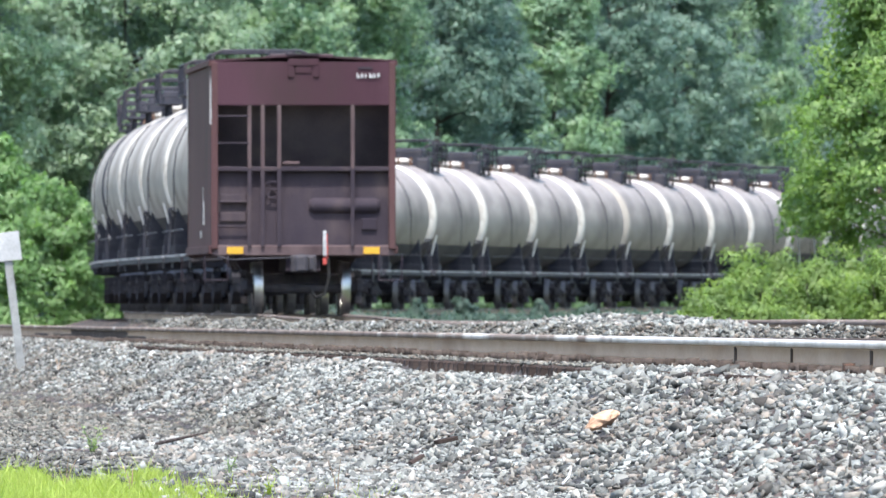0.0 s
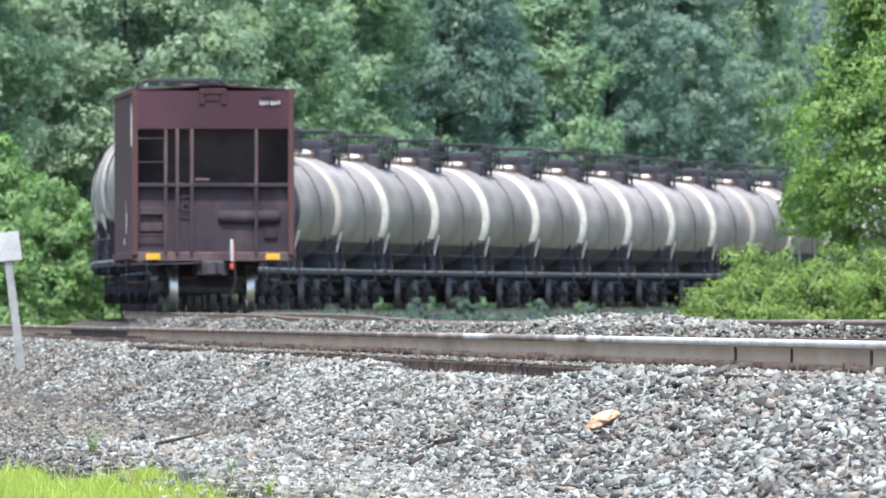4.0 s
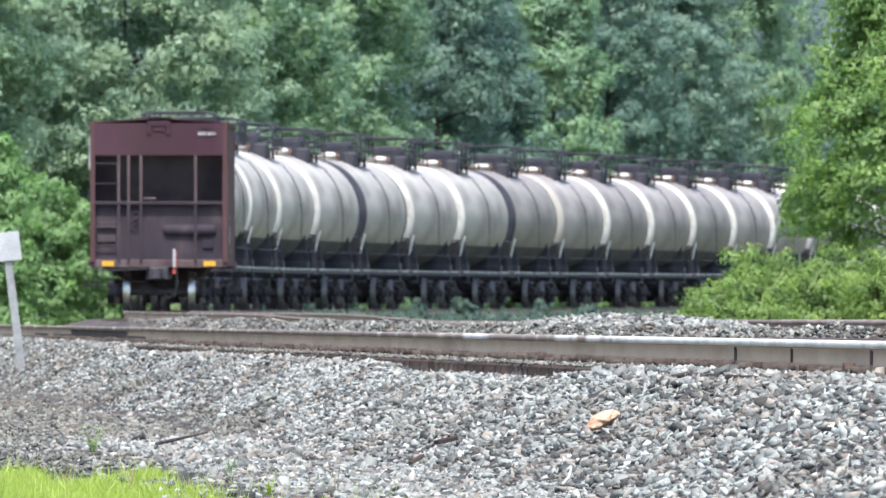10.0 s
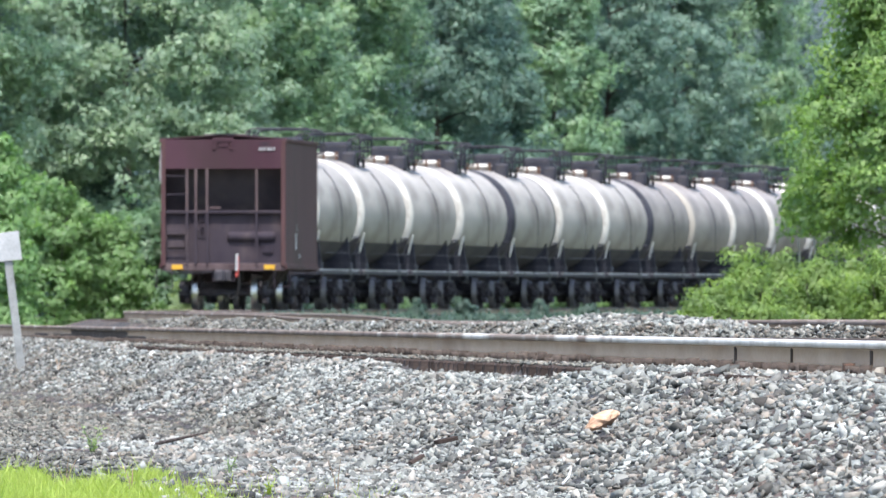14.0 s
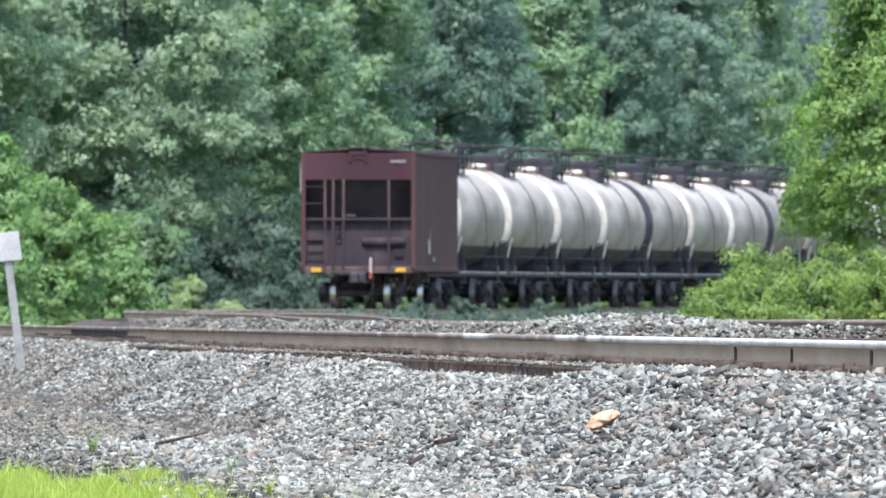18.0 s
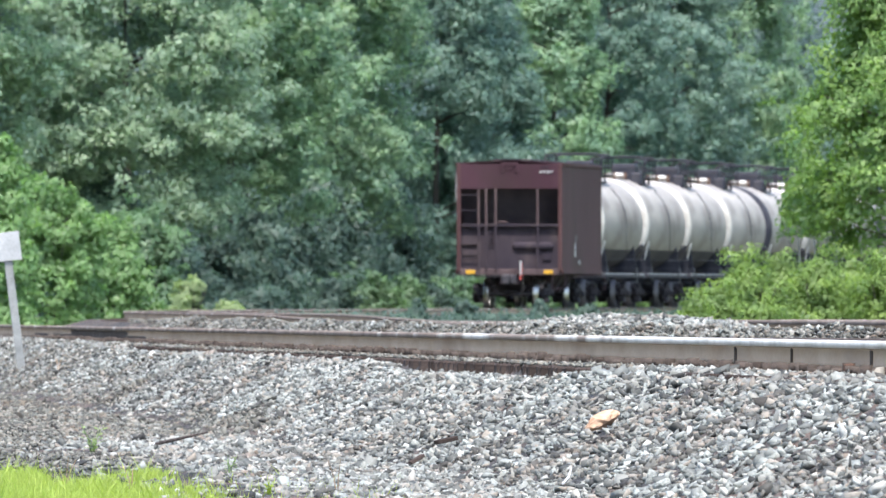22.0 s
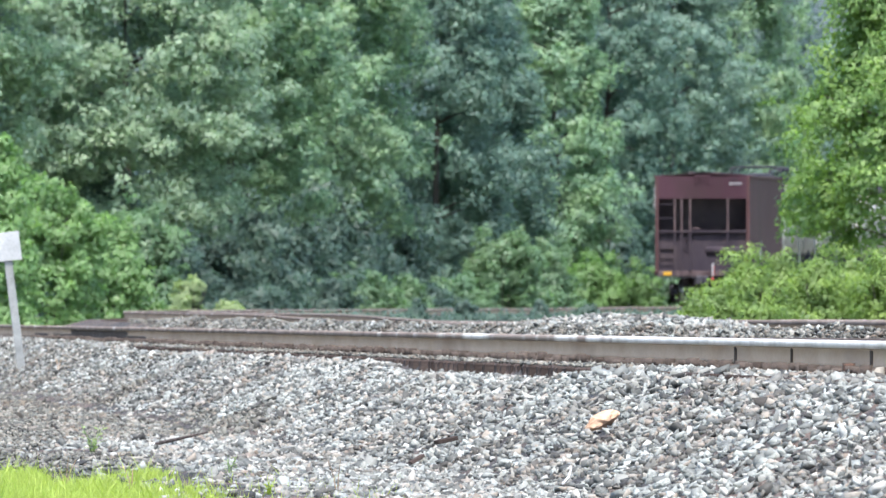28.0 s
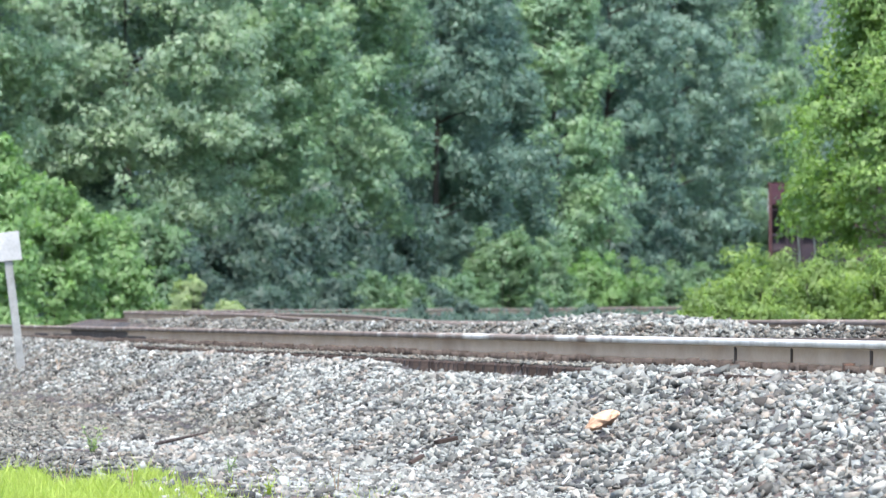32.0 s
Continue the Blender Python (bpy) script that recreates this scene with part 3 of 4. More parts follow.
        for a in range(20):
            p, q = 2 * math.pi * a / 20, 2 * math.pi * (a + 1) / 20
            tube(b, [(-0.55 + 0.14 * math.cos(p), ye + sy * 0.02, 2.14 + 0.14 * math.sin(p)), (-0.55 + 0.14 * math.cos(q), ye + sy * 0.02, 2.14 + 0.14 * math.sin(q))], 0.016, 5, False)
        for a in (0, 2.09, 4.19):
            tube(b, [(-0.55, ye + sy * 0.01, 2.14), (-0.55 + 0.14 * math.cos(a), ye + sy * 0.02, 2.14 + 0.14 * math.sin(a))], 0.012, 5)
        tube(b, [(-0.55, ye + sy * 0.02, 2.14), (-0.55, ye - sy * 0.3, 2.14)], 0.03, 6)
        part("brake_wheel", b, M_HOPPER_DIRTY, h, "round hand brake wheel")
        for x in (-1.19, 1.19):
            part("reflector", box(BM(), x - 0.14, x + 0.14, ye - 0.012 + sy * 0.01, ye + 0.012 + sy * 0.01, 1.02, 1.14), M_YELLOW, h, "bright yellow reflective plate")
        coupler(h, ye, sy)
        b = BM()
        tube(b, [(-1.5, ye + sy * 0.10, 0.98), (-1.3, ye + sy * 0.16, 0.92), (-0.3, ye + sy * 0.2, 0.95), (0, ye + sy * 0.25, 1.02)], 0.016, 6)
        part("uncoupling_lever", b, M_TRUCK, h)
        for x in (-1.52, 1.52):
            b = BM()
            tube(b, [(x - 0.2, ye + sy * 0.05, 1.0), (x - 0.2, ye + sy * 0.05, 0.56), (x + 0.2, ye + sy * 0.05, 0.56), (x + 0.2, ye + sy * 0.05, 1.0)], 0.018, 6)
            part("step", b, M_HOPPER_DIRTY, h)
    # end-of-train marker and hose on the coupler of the tail end
    b = box(BM(), 0.335, 0.395, -8.02, -7.90, 0.98, 1.42, 0.015)
    mk = part("tail_marker", b, M_SIGN, h, "pale end-of-train marker box")
    part("red_stripe", box(BM(), 0.397, 0.412, -8.01, -7.91, 0.95, 1.36), M_RED, mk, "faded red stripe")
    part("marker_base", box(BM(), 0.33, 0.40, -8.03, -7.89, 0.83, 0.945, 0.01), M_RED, h)
    b = tube(BM(), [(0.42, -8.0, 0.95), (0.44, -8.04, 0.6), (0.36, -8.06, 0.32), (0.2, -8.06, 0.26), (0.12, -8.04, 0.4)], 0.028, 8)
    part("air_hose", b, M_RUBBER, h, "hanging black rubber air hose")
    # illegible wagon number
    b = BM()
    for i in range(6):
        x = 0.93 + i * 0.073
        box(b, x, x + 0.02, -7.78, -7.70, 4.085, 4.175)
        box(b, x + 0.021, x + 0.05, -7.78, -7.70, 4.085 + 0.02 * (i % 3), 4.13 + 0.012 * (i % 2))
    part("number_marks", b, M_SIGN, h, "small white stencil marks")
    part("upper_marks", box(BM(), 0.95, 1.2, -7.77, -7.70, 4.24, 4.28), M_HOPPER_DIRTY, h)
    # hopper bays and centre sill
    part("centre_sill", box(BM(), -0.3, 0.3, -7.6, 7.6, 0.72, 1.05), M_HOPPER_DIRTY, h)
    for y in (-2.6, 0.0, 2.6):
        b = BM()
        for s in (-1, 1):
            sheet(b, [(-1.2, y + s * 1.2, 1.15), (1.2, y + s * 1.2, 1.15), (0.7, y + s * 0.4, 0.45), (-0.7, y + s * 0.4, 0.45)], 0.03)
            sheet(b, [(s * 1.2, y - 1.2, 1.15), (s * 1.2, y + 1.2, 1.15), (s * 0.7, y + 0.4, 0.45), (s * 0.7, y - 0.4, 0.45)], 0.03)
        part("discharge_bay", b, M_HOPPER_DIRTY, h)
    bogie(h, -5.9)
    bogie(h, 5.9)
    return h


TANK_R, TANK_Z, TANK_L = 1.5, 2.60, 8.35


def tank_wagon(head_material, label, head_label, shell=M_TANK, lap=0.56):
    """Tank wagon, 18.3 m between couplers, built round its middle at rail-top height."""
    w = new("tank_wagon")
    tagged(w, label, "tank wagon", "tank wagons of the train")
    b = lathe_y(BM(), [(-TANK_L + 0.5, TANK_R), (-2.0, TANK_R), (3.6, TANK_R), (TANK_L - 0.5, TANK_R)], 56, (0, 0, TANK_Z))
    part("tank_shell", b, shell, w, smooth=True)
    for s in (-1, 1):
        prof = [(s * (TANK_L - lap), TANK_R + 0.004)]
        for i in range(9):
            a = math.pi / 2 * i / 8
            prof.append((s * (TANK_L - 0.52 + 0.52 * math.sin(a)), (TANK_R + 0.004) * math.cos(a) if i < 8 else 0.0))
        part("tank_head", lathe_y(BM(), prof, 56, (0, 0, TANK_Z)), head_material, w, head_label, smooth=True)
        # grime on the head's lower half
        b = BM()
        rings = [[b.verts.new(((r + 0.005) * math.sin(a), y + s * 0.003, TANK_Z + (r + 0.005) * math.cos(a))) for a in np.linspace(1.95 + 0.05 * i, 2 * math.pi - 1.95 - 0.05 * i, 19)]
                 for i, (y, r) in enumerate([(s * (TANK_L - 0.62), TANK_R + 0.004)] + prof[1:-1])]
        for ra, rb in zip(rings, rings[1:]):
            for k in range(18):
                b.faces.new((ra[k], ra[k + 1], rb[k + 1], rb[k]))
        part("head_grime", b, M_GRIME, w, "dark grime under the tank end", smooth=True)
        for sx in (-1, 1) if s < 0 else ():
            b = sheet(BM(), [(sx * 1.34, -7.45, 1.50), (sx * 1.34, -7.80, 1.50), (sx * 1.51, -8.0, 2.06), (sx * 1.51, -7.66, 2.06)], 0.03 * sx)
            part("tank_brace", b, M_WHITE, w, "short white-painted brace")
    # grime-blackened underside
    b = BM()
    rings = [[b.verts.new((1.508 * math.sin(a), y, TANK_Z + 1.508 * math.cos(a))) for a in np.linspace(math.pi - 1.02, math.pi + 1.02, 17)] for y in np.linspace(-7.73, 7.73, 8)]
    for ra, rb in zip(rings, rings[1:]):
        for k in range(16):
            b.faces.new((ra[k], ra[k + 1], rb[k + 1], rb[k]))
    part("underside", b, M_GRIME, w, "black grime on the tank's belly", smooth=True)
    top = TANK_Z + TANK_R
    # manway with its cover and fittings
    b = BM()
    my = -2.6
    tube(b, [(0, my, top - 0.1), (0, my, top + 0.10)], 0.30, 20)
    part("manway", b, shell, w)
    part("manway_cover", tube(BM(), [(0, my, top + 0.102), (0, my, top + 0.15), (0, my, top + 0.21)], [0.36, 0.36, 0.2], 20), M_TANK_HEAD, w, "white manway cover")
    for k in range(6):
        a = math.pi * (k + 0.5) / 3
        part("swing_bolt", tube(BM(), [(0.38 * math.cos(a), my + 0.38 * math.sin(a), top + 0.0), (0.38 * math.cos(a), my + 0.38 * math.sin(a), top + 0.22)], 0.03, 6), M_RUST, w)
    part("valve_box", box(BM(), -0.4, 0.4, 0.6, 2.1, top - 0.1, top + 0.52, 0.05), M_BLACK, w, "black valve housing")
    part("valve_bonnet", box(BM(), 0.42, 0.8, -1.9, -1.2, top - 0.2, top + 0.22, 0.05), M_BLACK, w)
    # narrow top platform with black railings
    for sx in (-1, 1):
        b = box(BM(), min(sx * 0.46, sx * 0.92), max(sx * 0.46, sx * 0.92), -1.4, 2.8, top + 0.05, top + 0.09)
        for y in (-1.2, 0.7, 2.6):
            box(b, min(sx * 0.66, sx * 0.72), max(sx * 0.66, sx * 0.72), y - 0.04, y + 0.04, top - 0.22, top + 0.048)
        part("platform", b, M_BLACK, w)
        for z in (0.36, 0.66):
            part("side_rail", tube(BM(), [(sx * 0.9, -1.4, top + z), (sx * 0.9, 2.8, top + z)], 0.02, 6), M_BLACK, w)
        for y in (0.0, 1.4):
            part("rail_post", tube(BM(), [(sx * 0.9, y, top + 0.05), (sx * 0.9, y, top + 0.66)], 0.024, 6), M_BLACK, w)
        b = BM()
        for yy in (-0.21, 0.21):
            tube(b, [(sx * 1.58 * math.sin(a), yy, TANK_Z + 1.58 * math.cos(a)) for a in (0.75, 1.0, 1.3, 1.57)] + [(sx * 1.56, yy, 1.05)], 0.008, 5)
        for i in range(5):
            a = 0.8 + i * 0.19
            tube(b, [(sx * 1.58 * math.sin(a), -0.21, TANK_Z + 1.58 * math.cos(a)), (sx * 1.58 * math.sin(a), 0.21, TANK_Z + 1.58 * math.cos(a))], 0.007, 5)
        for i in range(4):
            tube(b, [(sx * 1.56, -0.21, 1.25 + i * 0.32), (sx * 1.56, 0.21, 1.25 + i * 0.32)], 0.007, 5)
        part("ladder", b, M_BLACK, w)
        # side sill with a worn pale edge
        part("side_sill", box(BM(), sx * 1.42 - 0.1, sx * 1.42 + 0.1, -8.4, 8.4, 0.93, 1.02), M_BLACK, w)
        part("sill_edge", box(BM(), sx * 1.51 - 0.03, sx * 1.51 + 0.03, -8.4, 8.4, 1.022, 1.06), M_GREY_LINE, w, "worn pale edge strip")
        part("handrail", tube(BM(), [(sx * 1.6, -7.2, 1.5), (sx * 1.6, 7.2, 1.5)], 0.012, 5), M_BLACK, w)
    for y in (-1.4, 2.8):
        arc = [(0.9 * u, y, top + 0.05 + 0.68 * q) for u, q in ((-1, 0), (-1, 0.78), (-0.93, 0.94), (-0.78, 1), (0.78, 1), (0.93, 0.94), (1, 0.78), (1, 0))]
        part("railing_loop", tube(BM(), arc, 0.032, 6), M_BLACK, w)
        part("cross_rail", tube(BM(), [(-0.9, y, top + 0.38), (0.9, y, top + 0.38)], 0.024, 6), M_BLACK, w)
    for s in (-1, 1):
        # saddle over the bolster, end platform and safety rail
        b = box(BM(), -1.45, 1.45, s * 6.0 - 0.35, s * 6.0 + 0.35, 0.80, 1.25, 0.02)
        sheet(b, [(-1.45, s * 6.0 - 0.1, 1.2), (1.45, s * 6.0 - 0.1, 1.2), (1.35, s * 6.0 - 0.1, 2.0), (-1.35, s * 6.0 - 0.1, 2.0)], 0.16)
        part("saddle", b, M_BLACK, w)
        ye = s * 8.62
        b = box(BM(), -1.5, 1.5, ye - 0.12, ye + 0.12, 0.90, 1.08, 0.02)
        box(b, -0.3, 0.3, min(s * 5.0, ye), max(s * 5.0, ye), 0.72, 1.0)
        part("end_sill", b, M_BLACK, w)
        b = tube(BM(), [(-1.4, ye, 1.05), (-1.4, ye, 1.95), (1.4, ye, 1.95), (1.4, ye, 1.05)], 0.03, 6)
        tube(b, [(-0.5, ye, 1.05), (-0.5, ye, 1.95)], 0.025, 6)
        tube(b, [(0.5, ye, 1.05), (0.5, ye, 1.95)], 0.025, 6)
        part("end_railing", b, M_BLACK, w)
        coupler(w, ye, s)
        bogie(w, s * 6.0, TREAD_DULL)
    part("skid", box(BM(), -0.5, 0.5, -0.9, 0.9, 0.30, 0.92, 0.08), M_BLACK, w)
    part("brake_rod", box(BM(), -0.75, -0.55, -4.8, 4.8, 0.38, 0.62, 0.02), M_BLACK, w)
    part("outlet_valve", tube(BM(), [(0, 0, TANK_Z - TANK_R + 0.05), (0, 0, 0.55)], [0.25, 0.14], 10), M_BLACK, w)
    part("brake_cylinder", tube(BM(), [(-0.5, 2.2, 0.82), (-0.5, 3.1, 0.82)], 0.2, 10), M_BLACK, w)
    return w


def train():
    """The wagons with their middle's distance ahead of the train's tail."""
    cars = [(hopper_wagon(), 7.7)]
    white = tank_wagon(M_TANK_HEAD, "grimy beige tank wagon with white tank ends and black underframe", "cleaner white tank end")
    pale = tank_wagon(M_TANK_HEAD, "pale off-white tank wagon with black underframe and top railings", "cleaner white tank end", M_TANK_PALE)
    banded = tank_wagon(M_BLACK, "pale off-white tank wagon with broad black-painted tank ends", "black tank end", M_TANK_PALE, 1.05)
    black = tank_wagon(M_BLACK, "grimy beige tank wagon with black-painted tank ends", "black tank end", M_TANK, 0.7)
    tan = tank_wagon(M_TAN_HEAD, "grimy beige tank wagon with tan tank ends", "tan tank end")
    used = set()
    for i in range(27):
        src = banded if i == 4 else black if i == 7 else tan if i in (8, 17) else pale if i < 7 else white
        if src in used:
            ob = copy_thing(src, Matrix())
        else:
            ob = src
            used.add(src)
        cars.append((ob, 17.0 + 9.15 + 18.35 * i))
    return cars


TRAIN = train()


# ---- plants ----
def leaves(rng, centres, normals, size, spread=0.6):
    """Pointed leaves at given places: arrays of corners and faces."""
    n = len(centres)
    nr = normals + rng.normal(0, spread, (n, 3))
    nr /= np.linalg.norm(nr, axis=1)[:, None] + 1e-9
    a = rng.normal(0, 1, (n, 3))
    t = np.cross(nr, a)
    t /= np.linalg.norm(t, axis=1)[:, None] + 1e-9
    b = np.cross(nr, t)
    s = (size * rng.uniform(0.6, 1.35, n))[:, None]
    v = np.stack([centres - t * s * 0.5 - b * s * 0.34, centres + t * s * 0.62, centres - t * s * 0.34 + b * s * 0.42], 1)
    f = np.arange(3 * n).reshape(-1, 3)
    return v.reshape(-1, 3), f


def unit(r, n):
    d = r.normal(0, 1, (n, 3))
    return d / np.linalg.norm(d, axis=1)[:, None]


UP = np.array([0.0, 0.0, 1.0])


def leafy(name, r, cs, ns, size, material):
    """One mesh of leaves: each leaf keeps some of its own tilt over the soft form of its spray."""
    cs, ns = np.concatenate(cs), np.concatenate(ns)
    ns /= np.linalg.norm(ns, axis=1)[:, None] + 1e-9
    v, f = leaves(r, cs, ns, np.full(len(cs), size), 0.5)
    q = v.reshape(-1, 3, 3)
    own = np.cross(q[:, 1] - q[:, 0], q[:, 2] - q[:, 0])
    own /= np.linalg.norm(own, axis=1)[:, None] + 1e-9
    own *= np.sign((own * ns).sum(1))[:, None]
    soft = ns + own * 0.35
    soft /= np.linalg.norm(soft, axis=1)[:, None] + 1e-9
    me = mesh_np(name, v, f, material, True)
    me.normals_split_custom_set_from_vertices(np.repeat(soft, 3, axis=0).tolist())
    return me


def spray_crown(name, seed, low, top, reach, boughs, pads, pad, per_pad, leaf, material, rise=0.75, droop=0.5, flat=0.85, heart=0.22):
    """A crown grown from its boughs: each carries flat leaf sprays that tip down outwards, with gaps of shade between them.
    reach(h) gives a bough's length at the height h, from 0 at the lowest to 1 at the top."""
    r = np.random.default_rng(seed)
    cs, ns = [], []
    for i in range(boughs):
        h = (i + r.uniform(0, 1)) / boughs
        a = i * 2.4 + r.uniform(-0.6, 0.6)
        out, side = np.array([math.cos(a), math.sin(a), 0.0]), np.array([-math.sin(a), math.cos(a), 0.0])
        ln = reach(h) * r.uniform(0.7, 1.12)
        lift = rise * r.uniform(0.3, 1.6)
        for s in r.uniform(heart, 1.0, pads) ** 0.6:
            e = out * ln * s + side * ln * s * r.normal(0, 0.24) + UP * (low + (top - low) * h + ln * (lift * s - droop * s * s) + r.normal(0, 0.9) * pad)
            big = pad * r.uniform(0.5, 1.35)
            k = max(6, int(per_pad * (big / pad) ** 2 * r.uniform(0.75, 1.2)))
            w = unit(r, k)
            w[:, 2] = np.where(w[:, 2] < -0.5, -w[:, 2], w[:, 2])
            q = w * big * r.uniform(0.35, 1.12, (k, 1)) * np.array([1.0, 1.0, flat])
            cs.append(e + q)
            ns.append(w * 0.65 + out * 0.35 + UP * 0.3)
    return leafy(name, r, cs, ns, leaf, material)


def oval(radius):
    return lambda h: radius * max(0.12, math.sin(math.pi * (0.2 + 0.76 * h))) ** 0.7


def cone(radius):
    return lambda h: radius * (0.12 + 0.88 * (1 - h) ** 0.85) * (0.8 + 0.2 * min(1.0, h * 6))


def dome(radius):
    return lambda h: radius * math.sqrt(max(0.04, 1 - h * h))


def trunk_mesh(name, seed, height, r0, reach, n):
    """A tapered trunk with limbs that fork outwards."""
    r = random.Random(seed)
    bm = BM()
    bend = [(r.uniform(-0.2, 0.2), r.uniform(-0.2, 0.2)) for _ in range(6)]
    pts = [(bend[i][0] * i * 0.25, bend[i][1] * i * 0.25, height * i / 5 - 0.15 * (i == 0)) for i in range(6)]
    tube(bm, pts, [r0 * (1.25 if i == 0 else 1 - 0.17 * i) for i in range(6)], 9)
    for i in range(n):
        z = height * r.uniform(0.28, 0.95)
        j = min(4, int(z / height * 5))
        p = Vector(pts[j]).lerp(Vector(pts[j + 1]), z / height * 5 - j)
        a = r.uniform(0, 6.28)
        l = reach * r.uniform(0.6, 1.0)
        q = p + Vector((math.cos(a) * l * 0.5, math.sin(a) * l * 0.5, l * 0.22))
        e = p + Vector((math.cos(a) * l, math.sin(a) * l, l * r.uniform(0.15, 0.45)))
        tube(bm, [p, q, e], [r0 * 0.34, r0 * 0.2, r0 * 0.06], 6)
    return bm_mesh(name, bm, M_BARK, True)


def tree(crown, trunk, label, group="", name="tree", category="tree"):
    t = new(name)
    tagged(t, label, category, group)
    part("trunk", trunk, None, t)
    part("crown", crown, None, t)
    return t


def place(kinds, made, i, m):
    k = i % len(kinds)
    if k not in made:
        made[k] = kinds[k]
        kinds[k].matrix_basis = m
        return kinds[k]
    return copy_thing(kinds[k], m)


def at_sight(x, y, up=-0.05):
    """Place on the ground by its bearing: x in thousandths of the depth y."""
    return (x * y / 1000.0, y, up)


GRP = "trees of the wood along the track"
# front row of the wood: bearing, depth, lowest bough, top, spread, form, number of boughs, leaves, look
for i, (bx, y, low, top, rad, form, n, mat_, look_) in enumerate((
        (-20.8, 636, 6.0, 14.0, 3.4, oval, 60, M_LEAF_GREY, "tall green broadleaf tree at the edge of the wood"),
        (-13.7, 668, 2.8, 14.5, 4.2, oval, 115, M_LEAF_GREY, "tall grey-green tree with fine pale foliage"),
        (-9.2, 695, 3.8, 14.5, 3.9, oval, 100, M_LEAF, "tall green tree with dense fine foliage"),
        (-4.6, 730, 3.6, 15.0, 3.7, oval, 80, M_LEAF, "tall broadleaf tree with layered sunlit boughs"),
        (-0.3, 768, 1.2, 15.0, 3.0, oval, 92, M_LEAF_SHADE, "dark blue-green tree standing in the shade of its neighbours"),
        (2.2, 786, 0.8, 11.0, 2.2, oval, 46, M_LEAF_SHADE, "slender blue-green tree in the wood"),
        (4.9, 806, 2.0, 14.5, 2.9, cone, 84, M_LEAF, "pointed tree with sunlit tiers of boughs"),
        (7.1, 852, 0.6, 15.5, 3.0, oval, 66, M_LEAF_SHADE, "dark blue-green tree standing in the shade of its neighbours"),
        (9.9, 872, 0.6, 16.0, 3.6, oval, 84, M_LEAF_BLUE, "broad blue-green tree in the wood"),
        (12.6, 892, 0.6, 14.8, 3.3, oval, 78, M_LEAF, "broad sunlit tree in the wood"),
        (14.9, 928, 0.6, 10.6, 2.5, oval, 52, M_LEAF_BLUE, "lower blue-green tree in the wood"),
        (17.2, 955, 0.6, 11.2, 3.0, oval, 56, M_LEAF_BLUE, "lower blue-green tree in the wood"))):
    t = tree(spray_crown("crown", 100 + i, low, top, form(rad), int(n * 1.15), 15, 0.40, 58, 0.135, mat_),
             trunk_mesh("trunk", 200 + i, top * 0.86, 0.16, rad * 0.6, 16), look_, GRP)
    t.location = at_sight(bx, y)

# a second row in the shade behind it
rt = random.Random(11)
deep, made_d = [], {}
for i, rad in enumerate((4.3, 3.8, 4.6)):
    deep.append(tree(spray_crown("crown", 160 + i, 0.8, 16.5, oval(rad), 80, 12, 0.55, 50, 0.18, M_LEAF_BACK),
                     trunk_mesh("trunk", 260 + i, 14.0, 0.22, rad * 0.7, 10), "tall deep green tree standing back in the wood", GRP))
for y in np.arange(640, 1010, 13.5):
    yy = float(y) + rt.uniform(-4, 4)
    x = far_track(yy) - 13.5 + rt.uniform(-1.5, 1.5)
    s = rt.uniform(0.9, 1.1)
    short = 0.62 if 14.0 < x / yy * 1000 < 17.6 else 1.0
    place(deep, made_d, rt.randrange(3), Matrix.LocRotScale((x, yy, -0.05), Euler((0, 0, rt.uniform(0, 6.28))), (s, s, s * short)))

# undergrowth below the trees
shrubs = []
for i in range(4):
    b = new("shrub")
    tagged(b, "dark green shrub growing under the trees", "shrub", "shrubs under the trees")
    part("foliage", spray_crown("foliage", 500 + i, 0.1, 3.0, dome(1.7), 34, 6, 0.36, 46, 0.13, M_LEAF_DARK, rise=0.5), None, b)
    part("stem", tube(BM(), [(0, 0, -0.1), (0.1, 0.05, 1.2), (0.3, 0.1, 2.6)], [0.06, 0.045, 0.01], 6), M_BARK, b)
    shrubs.append(b)
made_s = {}
for bx, yy, w in ((-17.5, 640, 1.0), (-14.5, 668, 0.9), (-11.8, 679, 1.0), (-9.9, 693, 1.05), (-8.3, 705, 1.1), (-6.7, 717, 1.1), (-5.3, 727, 1.1), (-4.0, 740, 1.1), (-2.4, 756, 1.1),
                  (-0.6, 782, 1.1), (1.2, 790, 1.0), (3.0, 806, 1.1), (5.2, 826, 1.0), (7.0, 846, 1.1), (8.8, 868, 1.1), (10.6, 888, 1.1), (12.4, 908, 1.1), (14.2, 928, 1.1), (16.0, 950, 1.1)):
    place(shrubs, made_s, rt.randrange(4), Matrix.LocRotScale((bx * yy / 1000, yy, -0.05), Euler((0, 0, rt.uniform(0, 6.28))), (w, w, w * rt.uniform(1.0, 1.35))))

# trees inside the bend, beyond the maple
made_i = {}
inside = [tree(spray_crown("crown", 180, 0.8, 11.0, oval(3.2), 60, 8, 0.5, 70, 0.15, M_LEAF_BLUE), trunk_mesh("trunk", 280, 9.5, 0.2, 2.2, 10), "green broadleaf tree inside the bend of the track", "trees inside the bend")]
for bx, yy, s in ((19.5, 690, 0.95), (22.0, 640, 1.0), (25.5, 600, 1.1), (20.5, 760, 1.1)):
    place(inside, made_i, 0, Matrix.LocRotScale((bx * yy / 1000 + 3.0, yy, -0.05), Euler((0, 0, rt.uniform(0, 6.28))), (s, s, s)))


